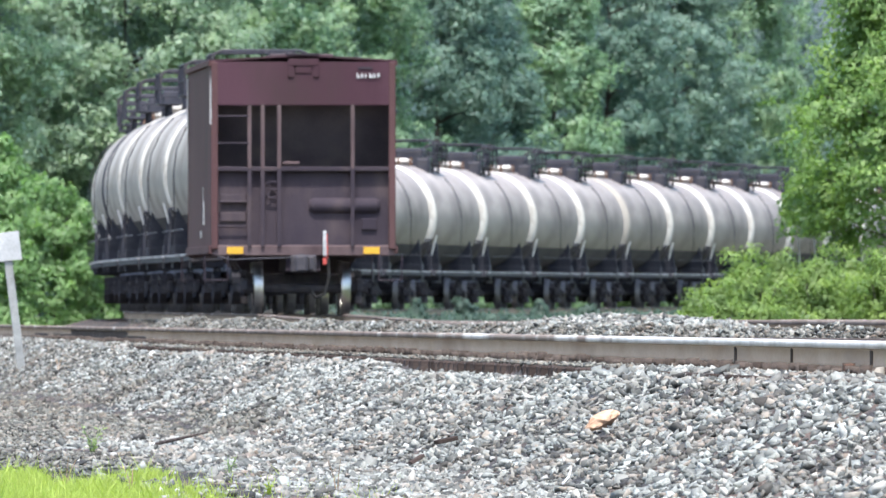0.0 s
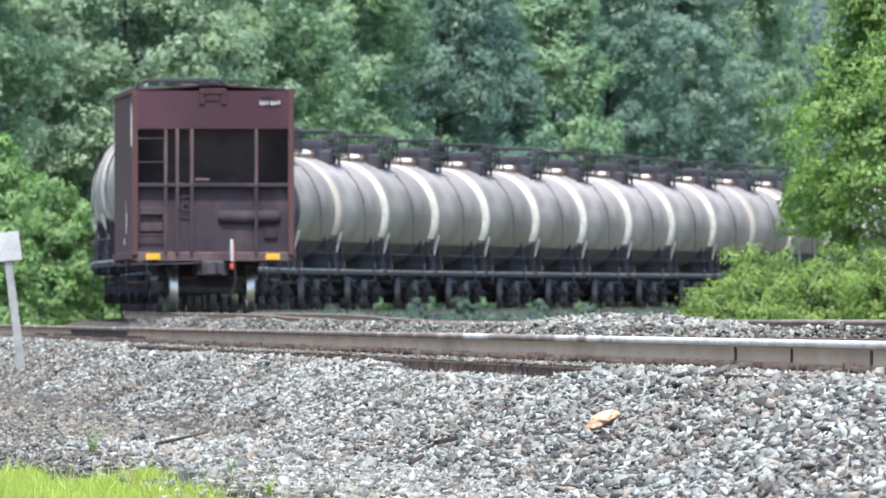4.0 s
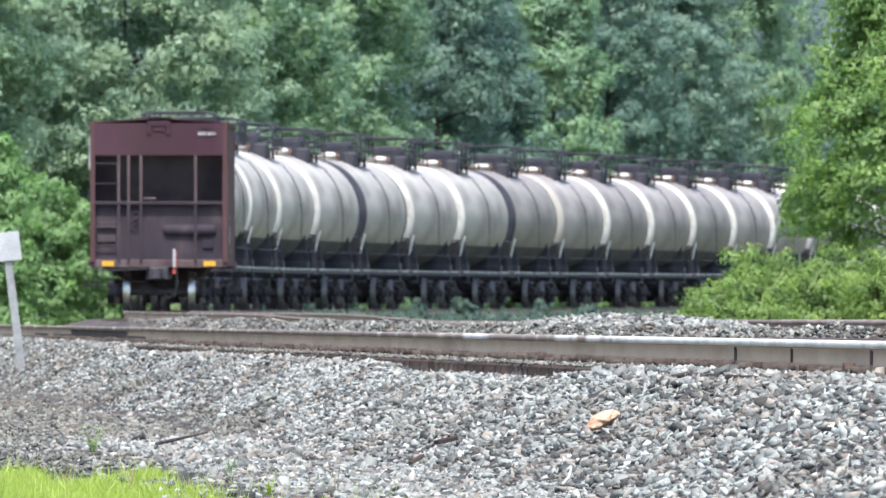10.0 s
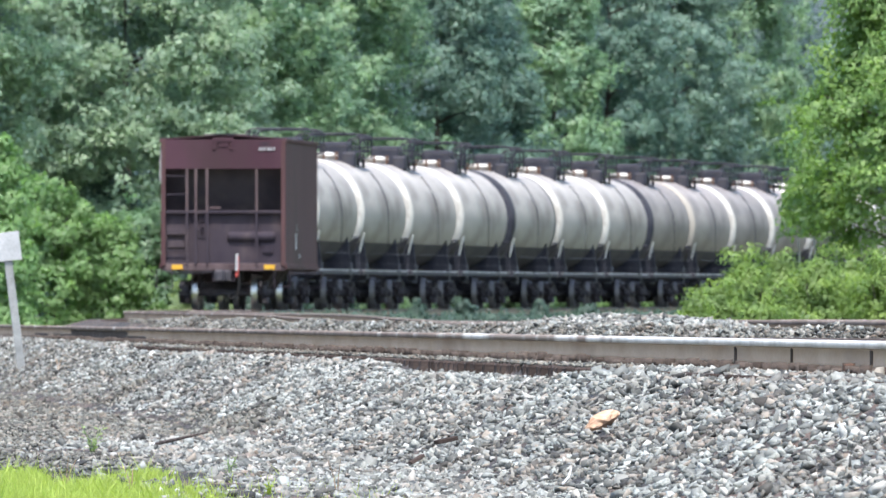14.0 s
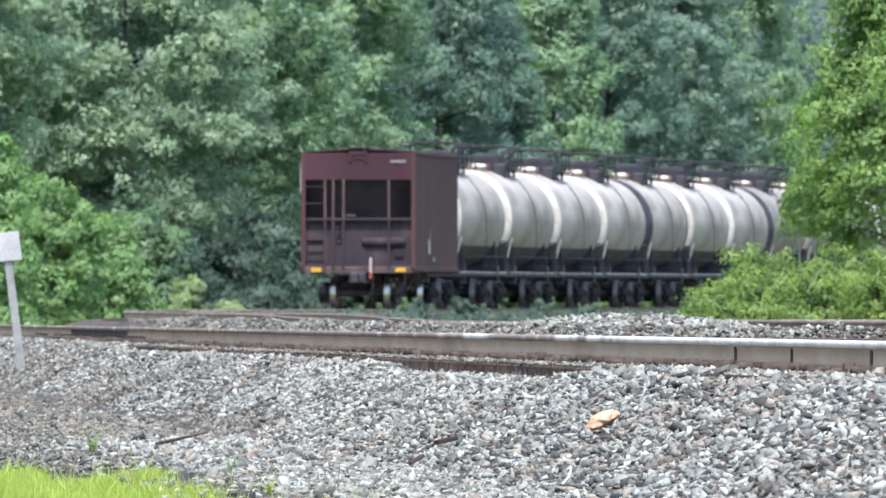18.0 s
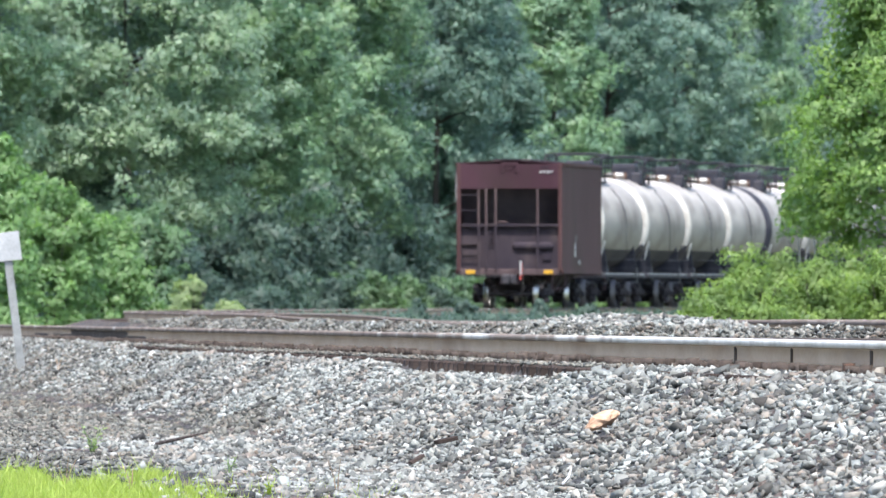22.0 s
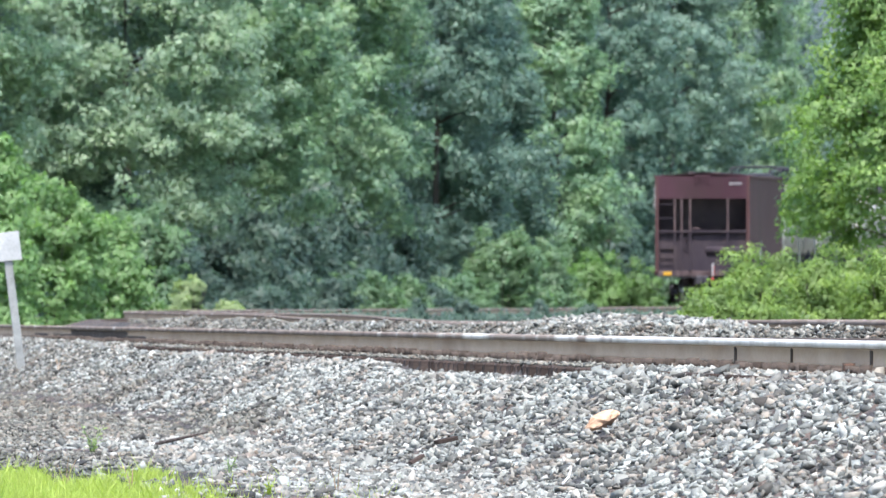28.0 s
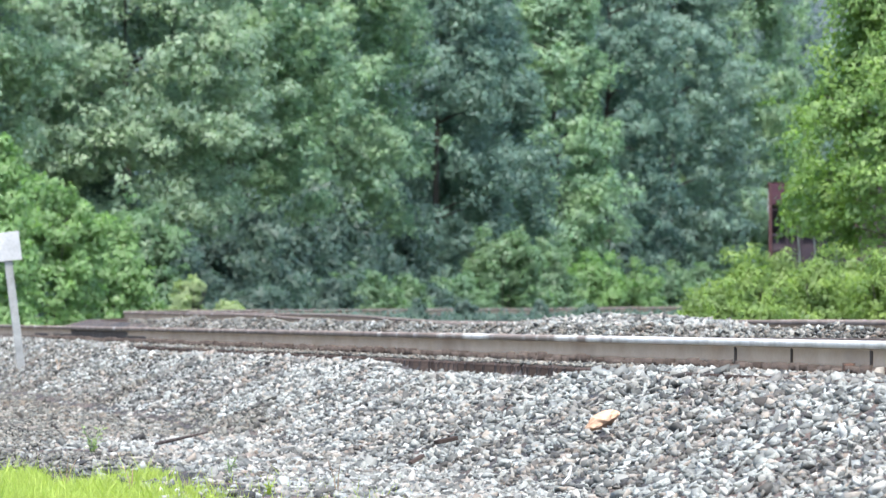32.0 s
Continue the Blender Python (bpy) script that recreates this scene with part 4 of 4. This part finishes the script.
def bush(seed, radius, height, material, label, boughs=36, leaf=0.12, pad=0.3, group=""):
    b = new("bush")
    tagged(b, label, "bush", group)
    part("foliage", spray_crown("foliage", seed, 0.05, height * 0.86, dome(radius), boughs, 6, pad, 60, leaf, material, rise=0.7, droop=0.35, flat=0.8, heart=0.25), None, b)
    bm = BM()
    r = random.Random(seed)
    for i in range(7):
        a = r.uniform(0, 6.28)
        l = radius * r.uniform(0.4, 0.8)
        tube(bm, [(0, 0, -0.1), (math.cos(a) * l * 0.4, math.sin(a) * l * 0.4, height * 0.4), (math.cos(a) * l, math.sin(a) * l, height * 0.8)], [0.035, 0.025, 0.008], 5)
    part("stem", bm, M_BARK, b)
    return b


# bushes of the wood's edge: bearing, depth, radius, height, leaves
BRIGHT, DIM = "bright green bush at the edge of the wood", "dark green bush at the edge of the wood"
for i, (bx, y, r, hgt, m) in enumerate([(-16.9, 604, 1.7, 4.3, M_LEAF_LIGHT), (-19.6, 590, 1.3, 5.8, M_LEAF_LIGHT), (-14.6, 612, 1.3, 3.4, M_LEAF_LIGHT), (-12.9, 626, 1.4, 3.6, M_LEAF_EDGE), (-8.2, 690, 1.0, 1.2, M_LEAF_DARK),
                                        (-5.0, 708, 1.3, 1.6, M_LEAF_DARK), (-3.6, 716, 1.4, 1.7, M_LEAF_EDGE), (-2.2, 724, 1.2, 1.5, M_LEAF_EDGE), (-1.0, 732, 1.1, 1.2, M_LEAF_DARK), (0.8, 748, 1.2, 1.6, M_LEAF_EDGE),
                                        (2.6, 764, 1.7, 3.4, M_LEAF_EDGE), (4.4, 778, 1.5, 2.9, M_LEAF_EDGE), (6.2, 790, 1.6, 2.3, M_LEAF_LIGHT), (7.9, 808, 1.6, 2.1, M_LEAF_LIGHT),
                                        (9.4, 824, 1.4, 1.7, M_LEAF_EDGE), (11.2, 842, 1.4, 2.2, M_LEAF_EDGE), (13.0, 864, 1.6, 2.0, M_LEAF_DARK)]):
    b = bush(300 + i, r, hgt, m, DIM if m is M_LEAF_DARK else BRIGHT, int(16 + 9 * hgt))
    b.location = at_sight(bx, y)
for i, (bx, y, r, hgt) in enumerate([(-10.9, 618, 0.62, 1.85), (-9.2, 626, 0.5, 0.95), (-12.2, 606, 0.2, 0.6)]):
    b = bush(330 + i, r, hgt, M_LEAF_PALE, "pale green trackside weed with broad leaves", 12, 0.11, 0.2)
    b.location = at_sight(bx, y)
# low growth along the near shoulder of the curving track
wr = np.random.default_rng(61)
cs, ns = [], []
for y in np.arange(566, 880, 0.55):
    k = 26
    e = np.array([far_track(y) + 2.15 + wr.normal(0, 0.3), y + wr.uniform(-0.3, 0.3), far_z(y) - 0.36])
    w = unit(wr, k)
    w[:, 2] = np.abs(w[:, 2])
    high = 0.38 * (0.75 + 0.5 * noise.noise(Vector((y * 0.11, 0.0, 5.0)))) + 0.08
    cs.append(e + w * np.array([0.3, 0.3, high]) * wr.uniform(0.3, 1.0, (k, 1)))
    ns.append(w + UP * 0.3)
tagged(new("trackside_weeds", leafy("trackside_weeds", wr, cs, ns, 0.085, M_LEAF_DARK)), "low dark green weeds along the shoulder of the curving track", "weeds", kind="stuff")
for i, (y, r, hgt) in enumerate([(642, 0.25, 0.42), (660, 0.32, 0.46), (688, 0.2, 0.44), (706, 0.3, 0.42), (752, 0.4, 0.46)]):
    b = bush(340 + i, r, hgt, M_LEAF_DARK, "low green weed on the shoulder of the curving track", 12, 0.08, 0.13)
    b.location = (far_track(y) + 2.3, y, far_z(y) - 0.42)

# bushes and the maple inside the bend
for i, (bx, y, r, hgt) in enumerate([(10.8, 394, 0.42, 0.95), (11.9, 396, 0.55, 1.3), (13.2, 400, 0.65, 1.75), (14.6, 404, 0.7, 1.95), (16.2, 402, 0.7, 1.85), (17.6, 406, 0.75, 1.8), (19.2, 404, 0.8, 1.85), (21.2, 402, 0.85, 1.9)]):
    b = bush(350 + i, r, hgt, M_LEAF_BUSH, "bright yellow-green bush by the track", int(26 + 14 * hgt), 0.055, 0.21, "bushes below the maple")
    b.location = at_sight(bx, y)
maple = tree(spray_crown("crown", 400, 2.35, 8.6, cone(2.5), 105, 10, 0.36, 95, 0.082, M_LEAF_TREE, rise=0.5, droop=0.4, flat=0.8), trunk_mesh("trunk", 401, 7.0, 0.14, 1.6, 18),
             "sunlit bright green maple tree with dense foliage")
maple.location = (8.35, 424, -0.05)
for x, y, h in ((6.55, 427, 3.0), (6.85, 428, 3.2), (7.2, 426, 3.0)):
    s = new("sapling")
    tagged(s, "thin bare-stemmed sapling with a small leafy top", "sapling", "saplings beside the maple")
    part("stem", tube(BM(), [(0, 0, -0.1), (0.06, 0, h * 0.5), (-0.05, 0.05, h)], [0.035, 0.028, 0.012], 7), M_POST, s, "pale grey stem")
    part("foliage", spray_crown("foliage", int(x * 100), h - 0.7, h + 0.3, dome(0.5), 9, 5, 0.2, 40, 0.085, M_LEAF_TREE), None, s)
    s.location = (x, y, -0.05)

# far woods and hill behind
fr = np.random.default_rng(77)
cs, ns = [], []
for _ in range(2600):
    x, y = fr.uniform(-95, 75), fr.uniform(1012, 1045)
    top = 20 * (0.6 + 0.4 * math.sin(x * 0.6 + 1.0) ** 2)
    if 13.8 < x / y * 1000 < 17.8:
        top = 10.0
    if abs(x - far_track(y)) < 6:
        continue
    e, k = np.array([x, y, fr.uniform(0.3, top)]), 46
    w = unit(fr, k)
    w[:, 2] = np.abs(w[:, 2])
    cs.append(e + w * fr.uniform(0.9, 1.9) * fr.uniform(0.5, 1.0, (k, 1)) * np.array([1, 1, 0.6]))
    ns.append(w + UP * 0.4)
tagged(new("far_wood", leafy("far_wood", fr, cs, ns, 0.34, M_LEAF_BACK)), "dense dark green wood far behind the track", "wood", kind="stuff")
hx = np.linspace(-1600, 1600, 90)
hv = [(x, 2600 + 500 * j, -5 + (0, 60, 150)[j] * (0.75 + 0.35 * noise.noise(Vector((x * 0.003, j, 0)))) + (0 if j == 0 else 6 * noise.noise(Vector((x * 0.05, j, 5))))) for j in range(3) for x in hx]
hf = [(j * 90 + i, j * 90 + i + 1, (j + 1) * 90 + i + 1, (j + 1) * 90 + i) for j in range(2) for i in range(89)]
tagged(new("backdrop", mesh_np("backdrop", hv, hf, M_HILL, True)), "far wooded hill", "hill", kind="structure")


# ---- sign post ----
def lean_post():
    s = new("sign_post")
    tagged(s, "leaning grey post with a blank white sign panel", "sign")
    part("post", box(BM(), -0.05, 0.05, -0.02, 0.02, -0.35, 1.66, 0.008), M_POST, s)
    part("panel", box(BM(), -0.23, 0.17, -0.045, -0.022, 1.32, 1.67, 0.004), M_SIGN, s, "blank white sign panel")
    return s


sg = lean_post()
sg.matrix_basis = pose(-5.13, 281.9, 0.28, 0, -7.0, 0)


# ---- stones ----
CUBE = np.array([(x, y, z) for x in (-1, 1) for y in (-1, 1) for z in (-1, 1)], float)
CUBE_F = np.array([(0, 1, 3, 2), (4, 6, 7, 5), (0, 4, 5, 1), (2, 3, 7, 6), (0, 2, 6, 4), (1, 5, 7, 3)])


def stones_mesh(name, rng, places, sizes, material):
    """Angular broken stones, each with its own shape and turn."""
    n = len(places)
    v = CUBE[None] * rng.uniform(0.45, 1.0, (n, 8, 1)) + rng.normal(0, 0.16, (n, 8, 3))
    v *= rng.uniform(0.75, 1.25, (n, 1, 3)) * np.array([1.15, 0.85, 0.44]) * sizes[:, None, None] * 0.62
    q = rng.normal(0, 1, (n, 4)) * np.array([1.0, 0.3, 0.3, 1.0])
    q /= np.linalg.norm(q, axis=1)[:, None]
    w, x, y, z = q.T
    R = np.stack([1 - 2 * (y * y + z * z), 2 * (x * y - z * w), 2 * (x * z + y * w), 2 * (x * y + z * w), 1 - 2 * (x * x + z * z), 2 * (y * z - x * w),
                  2 * (x * z - y * w), 2 * (y * z + x * w), 1 - 2 * (x * x + y * y)], 1).reshape(n, 3, 3)
    v = np.einsum("nij,nkj->nki", R, v) + places[:, None, :]
    f = (np.arange(n)[:, None, None] * 8 + CUBE_F[None]).reshape(-1, 4)
    return mesh_np(name, v.reshape(-1, 3), f, material)


def bare(x, y):
    """Where the stone has slid away from the sleeper ends."""
    return (149 < y < 183 and 0.0 < (near_rail(y)[0] - x) < 0.88) or (183 <= y < 262 and 0.0 < (near_rail(y)[0] - x) < 0.58)


def scatter(rng, y0, y1, u0, u1, per_m2, reach=20.3):
    n = int((y1 - y0) * (u1 - u0) * per_m2)
    y = rng.uniform(y0, y1, n)
    u = rng.uniform(u0, u1, n)
    out = []
    for yy, uu in zip(y, u):
        x = near_rail(yy)[0] - uu
        if abs(x) > reach * yy / 1000 or (uu > 3.35 + 0.5 * noise.noise(Vector((yy * 0.12, 0, 1))) and rng.random() < 0.93) or bare(x, yy):
            continue
        z, _ = near_surface(x, yy)
        out.append((x, yy, z))
    return np.array(out)


pl = np.concatenate([scatter(rng, 92, 200, 0.1, 4.2, 130), scatter(rng, 200, 380, 0.1, 4.2, 80)])
sz = rng.uniform(0.022, 0.050, len(pl)) * np.where(rng.random(len(pl)) < 0.08, 1.5, 1.0)
pl[:, 2] += sz * rng.uniform(-0.15, 0.3, len(pl))
du = np.array([near_rail(y)[0] - x for x, y, z in pl])
foul = np.array([noise.noise(Vector((x * 0.9, y * 0.12, 11.0))) for x, y, z in pl])
foul = ((pl[:, 1] > 178) & (du > 1.75 + 0.9 * foul)) | ((pl[:, 1] > 235) & (rng.random(len(pl)) < 0.45))
tagged(new("dirty_ballast", stones_mesh("dirty_ballast", rng, pl[foul], sz[foul] * 0.9, M_STONE_DIRTY)), "dirt-browned stones at the foot of the ballast slope", "stones", kind="stuff")
pl, sz = pl[~foul], sz[~foul]
stone_heap = tagged(new("loose_ballast", stones_mesh("loose_ballast", rng, pl, sz, M_STONE)), "loose crushed grey stones on the ballast slope", "stones", kind="stuff")
toe = []
while len(toe) < 7000:
    y, u = rng.uniform(148, 225), rng.uniform(3.0, 5.6)
    x = near_rail(y)[0] - u
    if abs(x) < 0.0203 * y and noise.noise(Vector((x * 0.8, y * 0.1, 21.0))) > -0.35:
        toe.append((x, y, rng.uniform(-0.02, 0.03)))
tagged(new("dirty_ballast", stones_mesh("dirty_ballast", rng, np.array(toe), rng.uniform(0.018, 0.045, len(toe)), M_STONE_DIRTY)), "strewn dirty stones on the bare ground below the slope", "stones", kind="stuff")
crumbs = np.array([(near_rail(y)[0] - u, y, near_rail(y)[1] - 0.195) for y, u in zip(rng.uniform(150, 285, 2600), rng.uniform(0.09, 0.52, 2600))])
tagged(new("stone_crumbs", stones_mesh("stone_crumbs", rng, crumbs, rng.uniform(0.015, 0.034, len(crumbs)), M_STONE_DIRTY)), "small stones lying on the sleeper ends", "stones", kind="stuff")
lip = []
for y, u in zip(rng.uniform(148, 186, 2600), rng.uniform(0.72, 1.0, 2600)):
    x = near_rail(y)[0] - u
    lip.append((x, y, near_surface(x, y)[0] + rng.uniform(-0.01, 0.035) * (1.0 - abs(u - 0.86) * 4)))
tagged(new("loose_ballast", stones_mesh("loose_ballast", rng, np.array(lip), rng.uniform(0.02, 0.045, len(lip)), M_STONE)), "loose grey stones along the bared sleeper ends", "stones", kind="stuff")
# stones between and beyond the rails, and along the other track
pl2 = scatter(rng, 110, 360, -2.6, -0.1, 26)
pl2[:, 2] += rng.uniform(0.0, 0.10, len(pl2))
pl3 = []
for _ in range(16000):
    y = rng.uniform(190, 560)
    u = rng.uniform(-1.0, 2.7)
    x = far_track(y) - u
    if -0.0136 * y < x < 0.0203 * y:
        pl3.append((x, y, far_z(y) - 0.19 - max(0.0, u - 1.5) * 0.35 + rng.uniform(-0.02, 0.03)))
pl3 = np.concatenate([pl2, np.array(pl3)])
tagged(new("track_stones", stones_mesh("track_stones", rng, pl3, rng.uniform(0.025, 0.06, len(pl3)), M_STONE_DIRTY)), "crushed brownish stones between the tracks", "stones", kind="stuff")

# an uneven ridge of stone along the far side of the near track
rg = []
for y in np.sort(rng.uniform(150, 350, 15000)):
    crest = -0.19 - 0.05 * noise.noise(Vector((y * 0.10, 4, 2))) + 0.04 * noise.noise(Vector((y * 0.5, 1, 2))) + max(0.0, 165 - y) * 0.0015
    off = rng.normal(0, 0.28)
    rg.append((near_rail(y)[0] + 2.35 + off, y, EYE + (crest - 0.5 * abs(off)) * min(1.0, 0.55 + y / 500)))
rg = np.array(rg)
brown = rng.random(len(rg)) < 0.7
tagged(new("ridge_stones", stones_mesh("ridge_stones", rng, rg[brown], rng.uniform(0.016, 0.045, brown.sum()), M_STONE_DIRTY)), "dirt-browned stones heaped along the track", "stones", kind="stuff")
tagged(new("ridge_stones", stones_mesh("ridge_stones", rng, rg[~brown], rng.uniform(0.016, 0.045, (~brown).sum()), M_STONE)), "pale stones heaped along the track", "stones", kind="stuff")

# a low spare heap of stone between the tracks
hp = []
for _ in range(7000):
    y, u = rng.uniform(196, 250), rng.uniform(-3.9, -2.3)
    rise = max(0.0, 1 - ((y - 222) / 27) ** 2) * max(0.0, 1 - ((u + 3.1) / 0.85) ** 2)
    hp.append((near_rail(y)[0] - u, y, EYE - 0.30 + 0.2 * rise * rng.uniform(0.5, 1.05)))
tagged(new("ballast_heap", stones_mesh("ballast_heap", rng, np.array(hp), rng.uniform(0.03, 0.07, len(hp)), M_STONE)), "low heap of grey stone between the tracks", "stones", kind="stuff")

# ---- grass at the toe of the slope ----
gp = []
while len(gp) < 24000:
    y = rng.uniform(108, 152)
    u = rng.uniform(2.9, 6.2)
    x = near_rail(y)[0] - u
    edge = 3.7 + max(0.0, 144 - y) * 0.018 + 0.55 * noise.noise(Vector((y * 0.13, 2, 1)))
    if abs(x) < 0.0203 * y and (u > edge + 0.5 * rng.random() ** 3 or rng.random() < 0.03) and y < 139 + 12 * noise.noise(Vector((x * 2.5, y * 0.05, 7))):
        gp.append((x, y, 0.0))
gp = np.array(gp)
n = len(gp)
hgt = (rng.uniform(0.02, 0.08, n) * np.where(rng.random(n) < 0.06, 2.2, 1.0))[:, None]
ang = rng.uniform(0, 6.28, n)
side = np.stack([np.cos(ang), np.sin(ang), np.zeros(n)], 1) * rng.uniform(0.003, 0.006, n)[:, None]
lean = rng.normal(0, 0.6, (n, 3)) * hgt
lean[:, 2] = 0
tip = gp + lean + np.array([0, 0, 1]) * hgt
gvv = np.stack([gp - side - np.array([0, 0, 0.02]), gp + side - np.array([0, 0, 0.02]), tip], 1).reshape(-1, 3)
tagged(new("grass", mesh_np("grass", gvv, np.arange(3 * n).reshape(-1, 3), M_GRASS)), "sunlit bright green grass at the foot of the slope", "grass", kind="stuff")


# ---- loose things on the slope ----
def lump(name, label, category, size, material, m, seed):
    bm = BM()
    bmesh.ops.create_icosphere(bm, subdivisions=3, radius=1.0)
    for vtx in bm.verts:
        s = 1 + 0.3 * noise.noise(vtx.co * 1.3 + Vector((seed, 0, 0))) + 0.12 * noise.noise(vtx.co * 4.0 + Vector((0, seed, 0)))
        vtx.co = Vector((vtx.co.x * size[0] * s, vtx.co.y * size[1] * s, vtx.co.z * size[2] * s))
    ob = new(name, bm_mesh(name, bm, material))
    ob.matrix_basis = m
    return tagged(ob, label, category)


lump("stone", "large orange sandstone lump lying on the ballast", "stone", (0.10, 0.08, 0.043), M_ORANGE, pose(0.92, 134.2, 0.385, 0, -26, 10), 8)


def stick(label, pts, radii, material=M_TIE):
    ob = new("stick", bm_mesh("stick", tube(BM(), pts, radii, 6), material))
    return tagged(ob, label, "wood")


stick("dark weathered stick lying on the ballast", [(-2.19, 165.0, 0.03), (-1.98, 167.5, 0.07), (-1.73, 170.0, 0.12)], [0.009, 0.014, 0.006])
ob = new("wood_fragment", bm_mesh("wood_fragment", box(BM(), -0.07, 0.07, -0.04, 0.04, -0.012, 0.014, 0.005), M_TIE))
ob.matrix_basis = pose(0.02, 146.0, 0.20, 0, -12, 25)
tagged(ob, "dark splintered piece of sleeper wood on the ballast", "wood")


def weed(label, x, y, z, height, n, seed, material):
    """A small plant: thin stems with narrow leaves."""
    w = new("weed")
    tagged(w, label, "weed")
    r = random.Random(seed)
    for i in range(n):
        a, l = r.uniform(0, 6.28), height * r.uniform(0.6, 1.0)
        tip = (math.cos(a) * l * 0.35, math.sin(a) * l * 0.35, l)
        part("stem", tube(BM(), [(0, 0, -0.03), (tip[0] * 0.35, tip[1] * 0.35, l * 0.55), tip], [0.004, 0.003, 0.0015], 5), material, w)
        if material is not M_DRY:
            for j in range(5):
                f = (j + 1.5) / 6.5
                b = BM()
                q, g = Vector((tip[0] * f, tip[1] * f, l * f)), r.uniform(0, 6.28)
                d = Vector((math.cos(g), math.sin(g), 0.35)) * height * 0.28
                e = Vector((-math.sin(g), math.cos(g), 0)) * height * 0.06
                vs = [b.verts.new(v) for v in (q, q + d * 0.5 + e, q + d, q + d * 0.5 - e)]
                b.faces.new(vs)
                part("leaf", b, material, w)
    w.location = (x, y, z)
    return w


weed("small green weed at the foot of the ballast slope", -2.42, 160.0, 0.0, 0.24, 7, 1, M_LEAF_PALE)
weed("small green weed growing in the stones", -1.30, 141.0, 0.0, 0.14, 5, 2, M_LEAF_PALE)
weed("small green weed growing in the stones", -0.95, 126.5, 0.0, 0.12, 5, 3, M_GRASS)
weed("tall dry brown weed stem", -1.72, 128.0, 0.0, 0.24, 2, 4, M_DRY)
weed("tall dry brown weed stem", -0.58, 127.0, 0.0, 0.22, 2, 5, M_DRY)
weed("tall dry brown weed stem", -2.15, 132.0, 0.0, 0.2, 3, 6, M_DRY)
weed("small green weed on the ballast", -4.35, 262.0, 0.32, 0.22, 6, 7, M_DRY)
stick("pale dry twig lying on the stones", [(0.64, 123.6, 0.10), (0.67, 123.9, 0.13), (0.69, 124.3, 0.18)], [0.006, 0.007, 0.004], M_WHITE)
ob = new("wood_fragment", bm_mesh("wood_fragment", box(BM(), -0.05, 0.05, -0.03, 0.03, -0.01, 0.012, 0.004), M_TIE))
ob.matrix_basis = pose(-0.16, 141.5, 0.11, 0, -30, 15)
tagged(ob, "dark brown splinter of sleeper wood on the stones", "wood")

# ---- single stones lying on the ballast nearest the camera ----
CLAST = [stones_mesh("stone", rng, np.zeros((1, 3)), np.ones(1), M_STONE_ONE) for _ in range(14)]
rk = random.Random(23)
count = 0
while count < 300:
    y, u = rk.uniform(116, 150), rk.uniform(0.7, 3.2)
    x = near_rail(y)[0] - u
    if abs(x) > 0.0192 * y:
        continue
    size = rk.uniform(0.036, 0.062)
    o = new("stone", CLAST[rk.randrange(14)])
    o.parent = ballast
    o.matrix_basis = Matrix.LocRotScale((x, y, near_surface(x, y)[0] + size * 0.22), Euler((rk.uniform(-0.3, 0.3), rk.uniform(-0.4, 0.1), rk.uniform(0, 6.28))), (size, size, size))
    count += 1

# ---- sleepers ----
TIE = bm_mesh("sleeper", box(BM(), -1.29, 1.29, -0.115, 0.115, -0.18, 0.0, 0.012), M_TIE)
PLATE = bm_mesh("tie_plate", box(BM(), -0.17, 0.17, -0.09, 0.09, 0.0, 0.018, 0.004), M_FOOT)
rs = random.Random(5)
bank = tagged(new("near_track_sleepers"), "weathered dark brown wooden sleepers of the near track", "sleepers", kind="structure")
for i in range(300):
    y = 108 + i * 0.53
    x, z = near_rail(y)
    o = new("sleeper", TIE)
    o.parent = bank
    o.matrix_basis = pose(x + 0.755 + rs.uniform(-0.04, 0.04), y, z - 0.205, rs.uniform(-1, 1), 0, 2.34 + rs.uniform(-1, 1))
    o2 = new("tie_plate", PLATE)
    o2.parent = bank
    o2.matrix_basis = pose(x, y, z - 0.205, 0, 0, 2.34)
bm = BM()
for i in range(230):
    y = 108 + 300 * 0.53 + i * 0.53
    x, z = near_rail(y)
    box(bm, x - 0.535, x + 2.04, y - 0.115, y + 0.115, z - 0.385, z - 0.205)
tagged(part("far_sleepers", bm, M_TIE, bank), kind="stuff")
vs, fs = [], []
for i in range(420):
    y = 108 + i * 0.53 + rs.uniform(-0.12, 0.12)
    x, z = near_rail(y)
    c = CUBE * np.array([0.035, rs.uniform(0.03, 0.09), rs.uniform(0.014, 0.04)]) + np.array([x - rs.uniform(0.06, 0.11), y, z - 0.175 + rs.uniform(-0.01, 0.015)])
    fs.append(CUBE_F + 8 * i)
    vs.append(c)
tagged(part("spike", mesh_np("spike", np.concatenate(vs), np.concatenate(fs), M_FOOT), None, rail_1, "rusty spikes and anchors along the rail"), kind="stuff")
vs, fs = [], []
for i in range(700):
    y = 200 + i * 0.6
    x = far_track(y)
    c = CUBE * np.array([1.29, 0.115, 0.09]) + np.array([x, y, far_z(y) - 0.275])
    fs.append(CUBE_F + 8 * i)
    vs.append(c)
tagged(new("curved_track_sleepers", mesh_np("curved_track_sleepers", np.concatenate(vs), np.concatenate(fs), M_TIE)), "weathered wooden sleepers of the curving track", "sleepers", kind="stuff")


# ---- movement ----
def motions():
    for ob, ahead in TRAIN:
        rows = []
        for t in range(33):
            x, y, yaw = far_at(train_tail(t) + ahead)
            rows.append((float(t), pose(x, y, far_z(y) + 0.03, 0, 0, yaw)))
        walk(ob, rows)


motions()
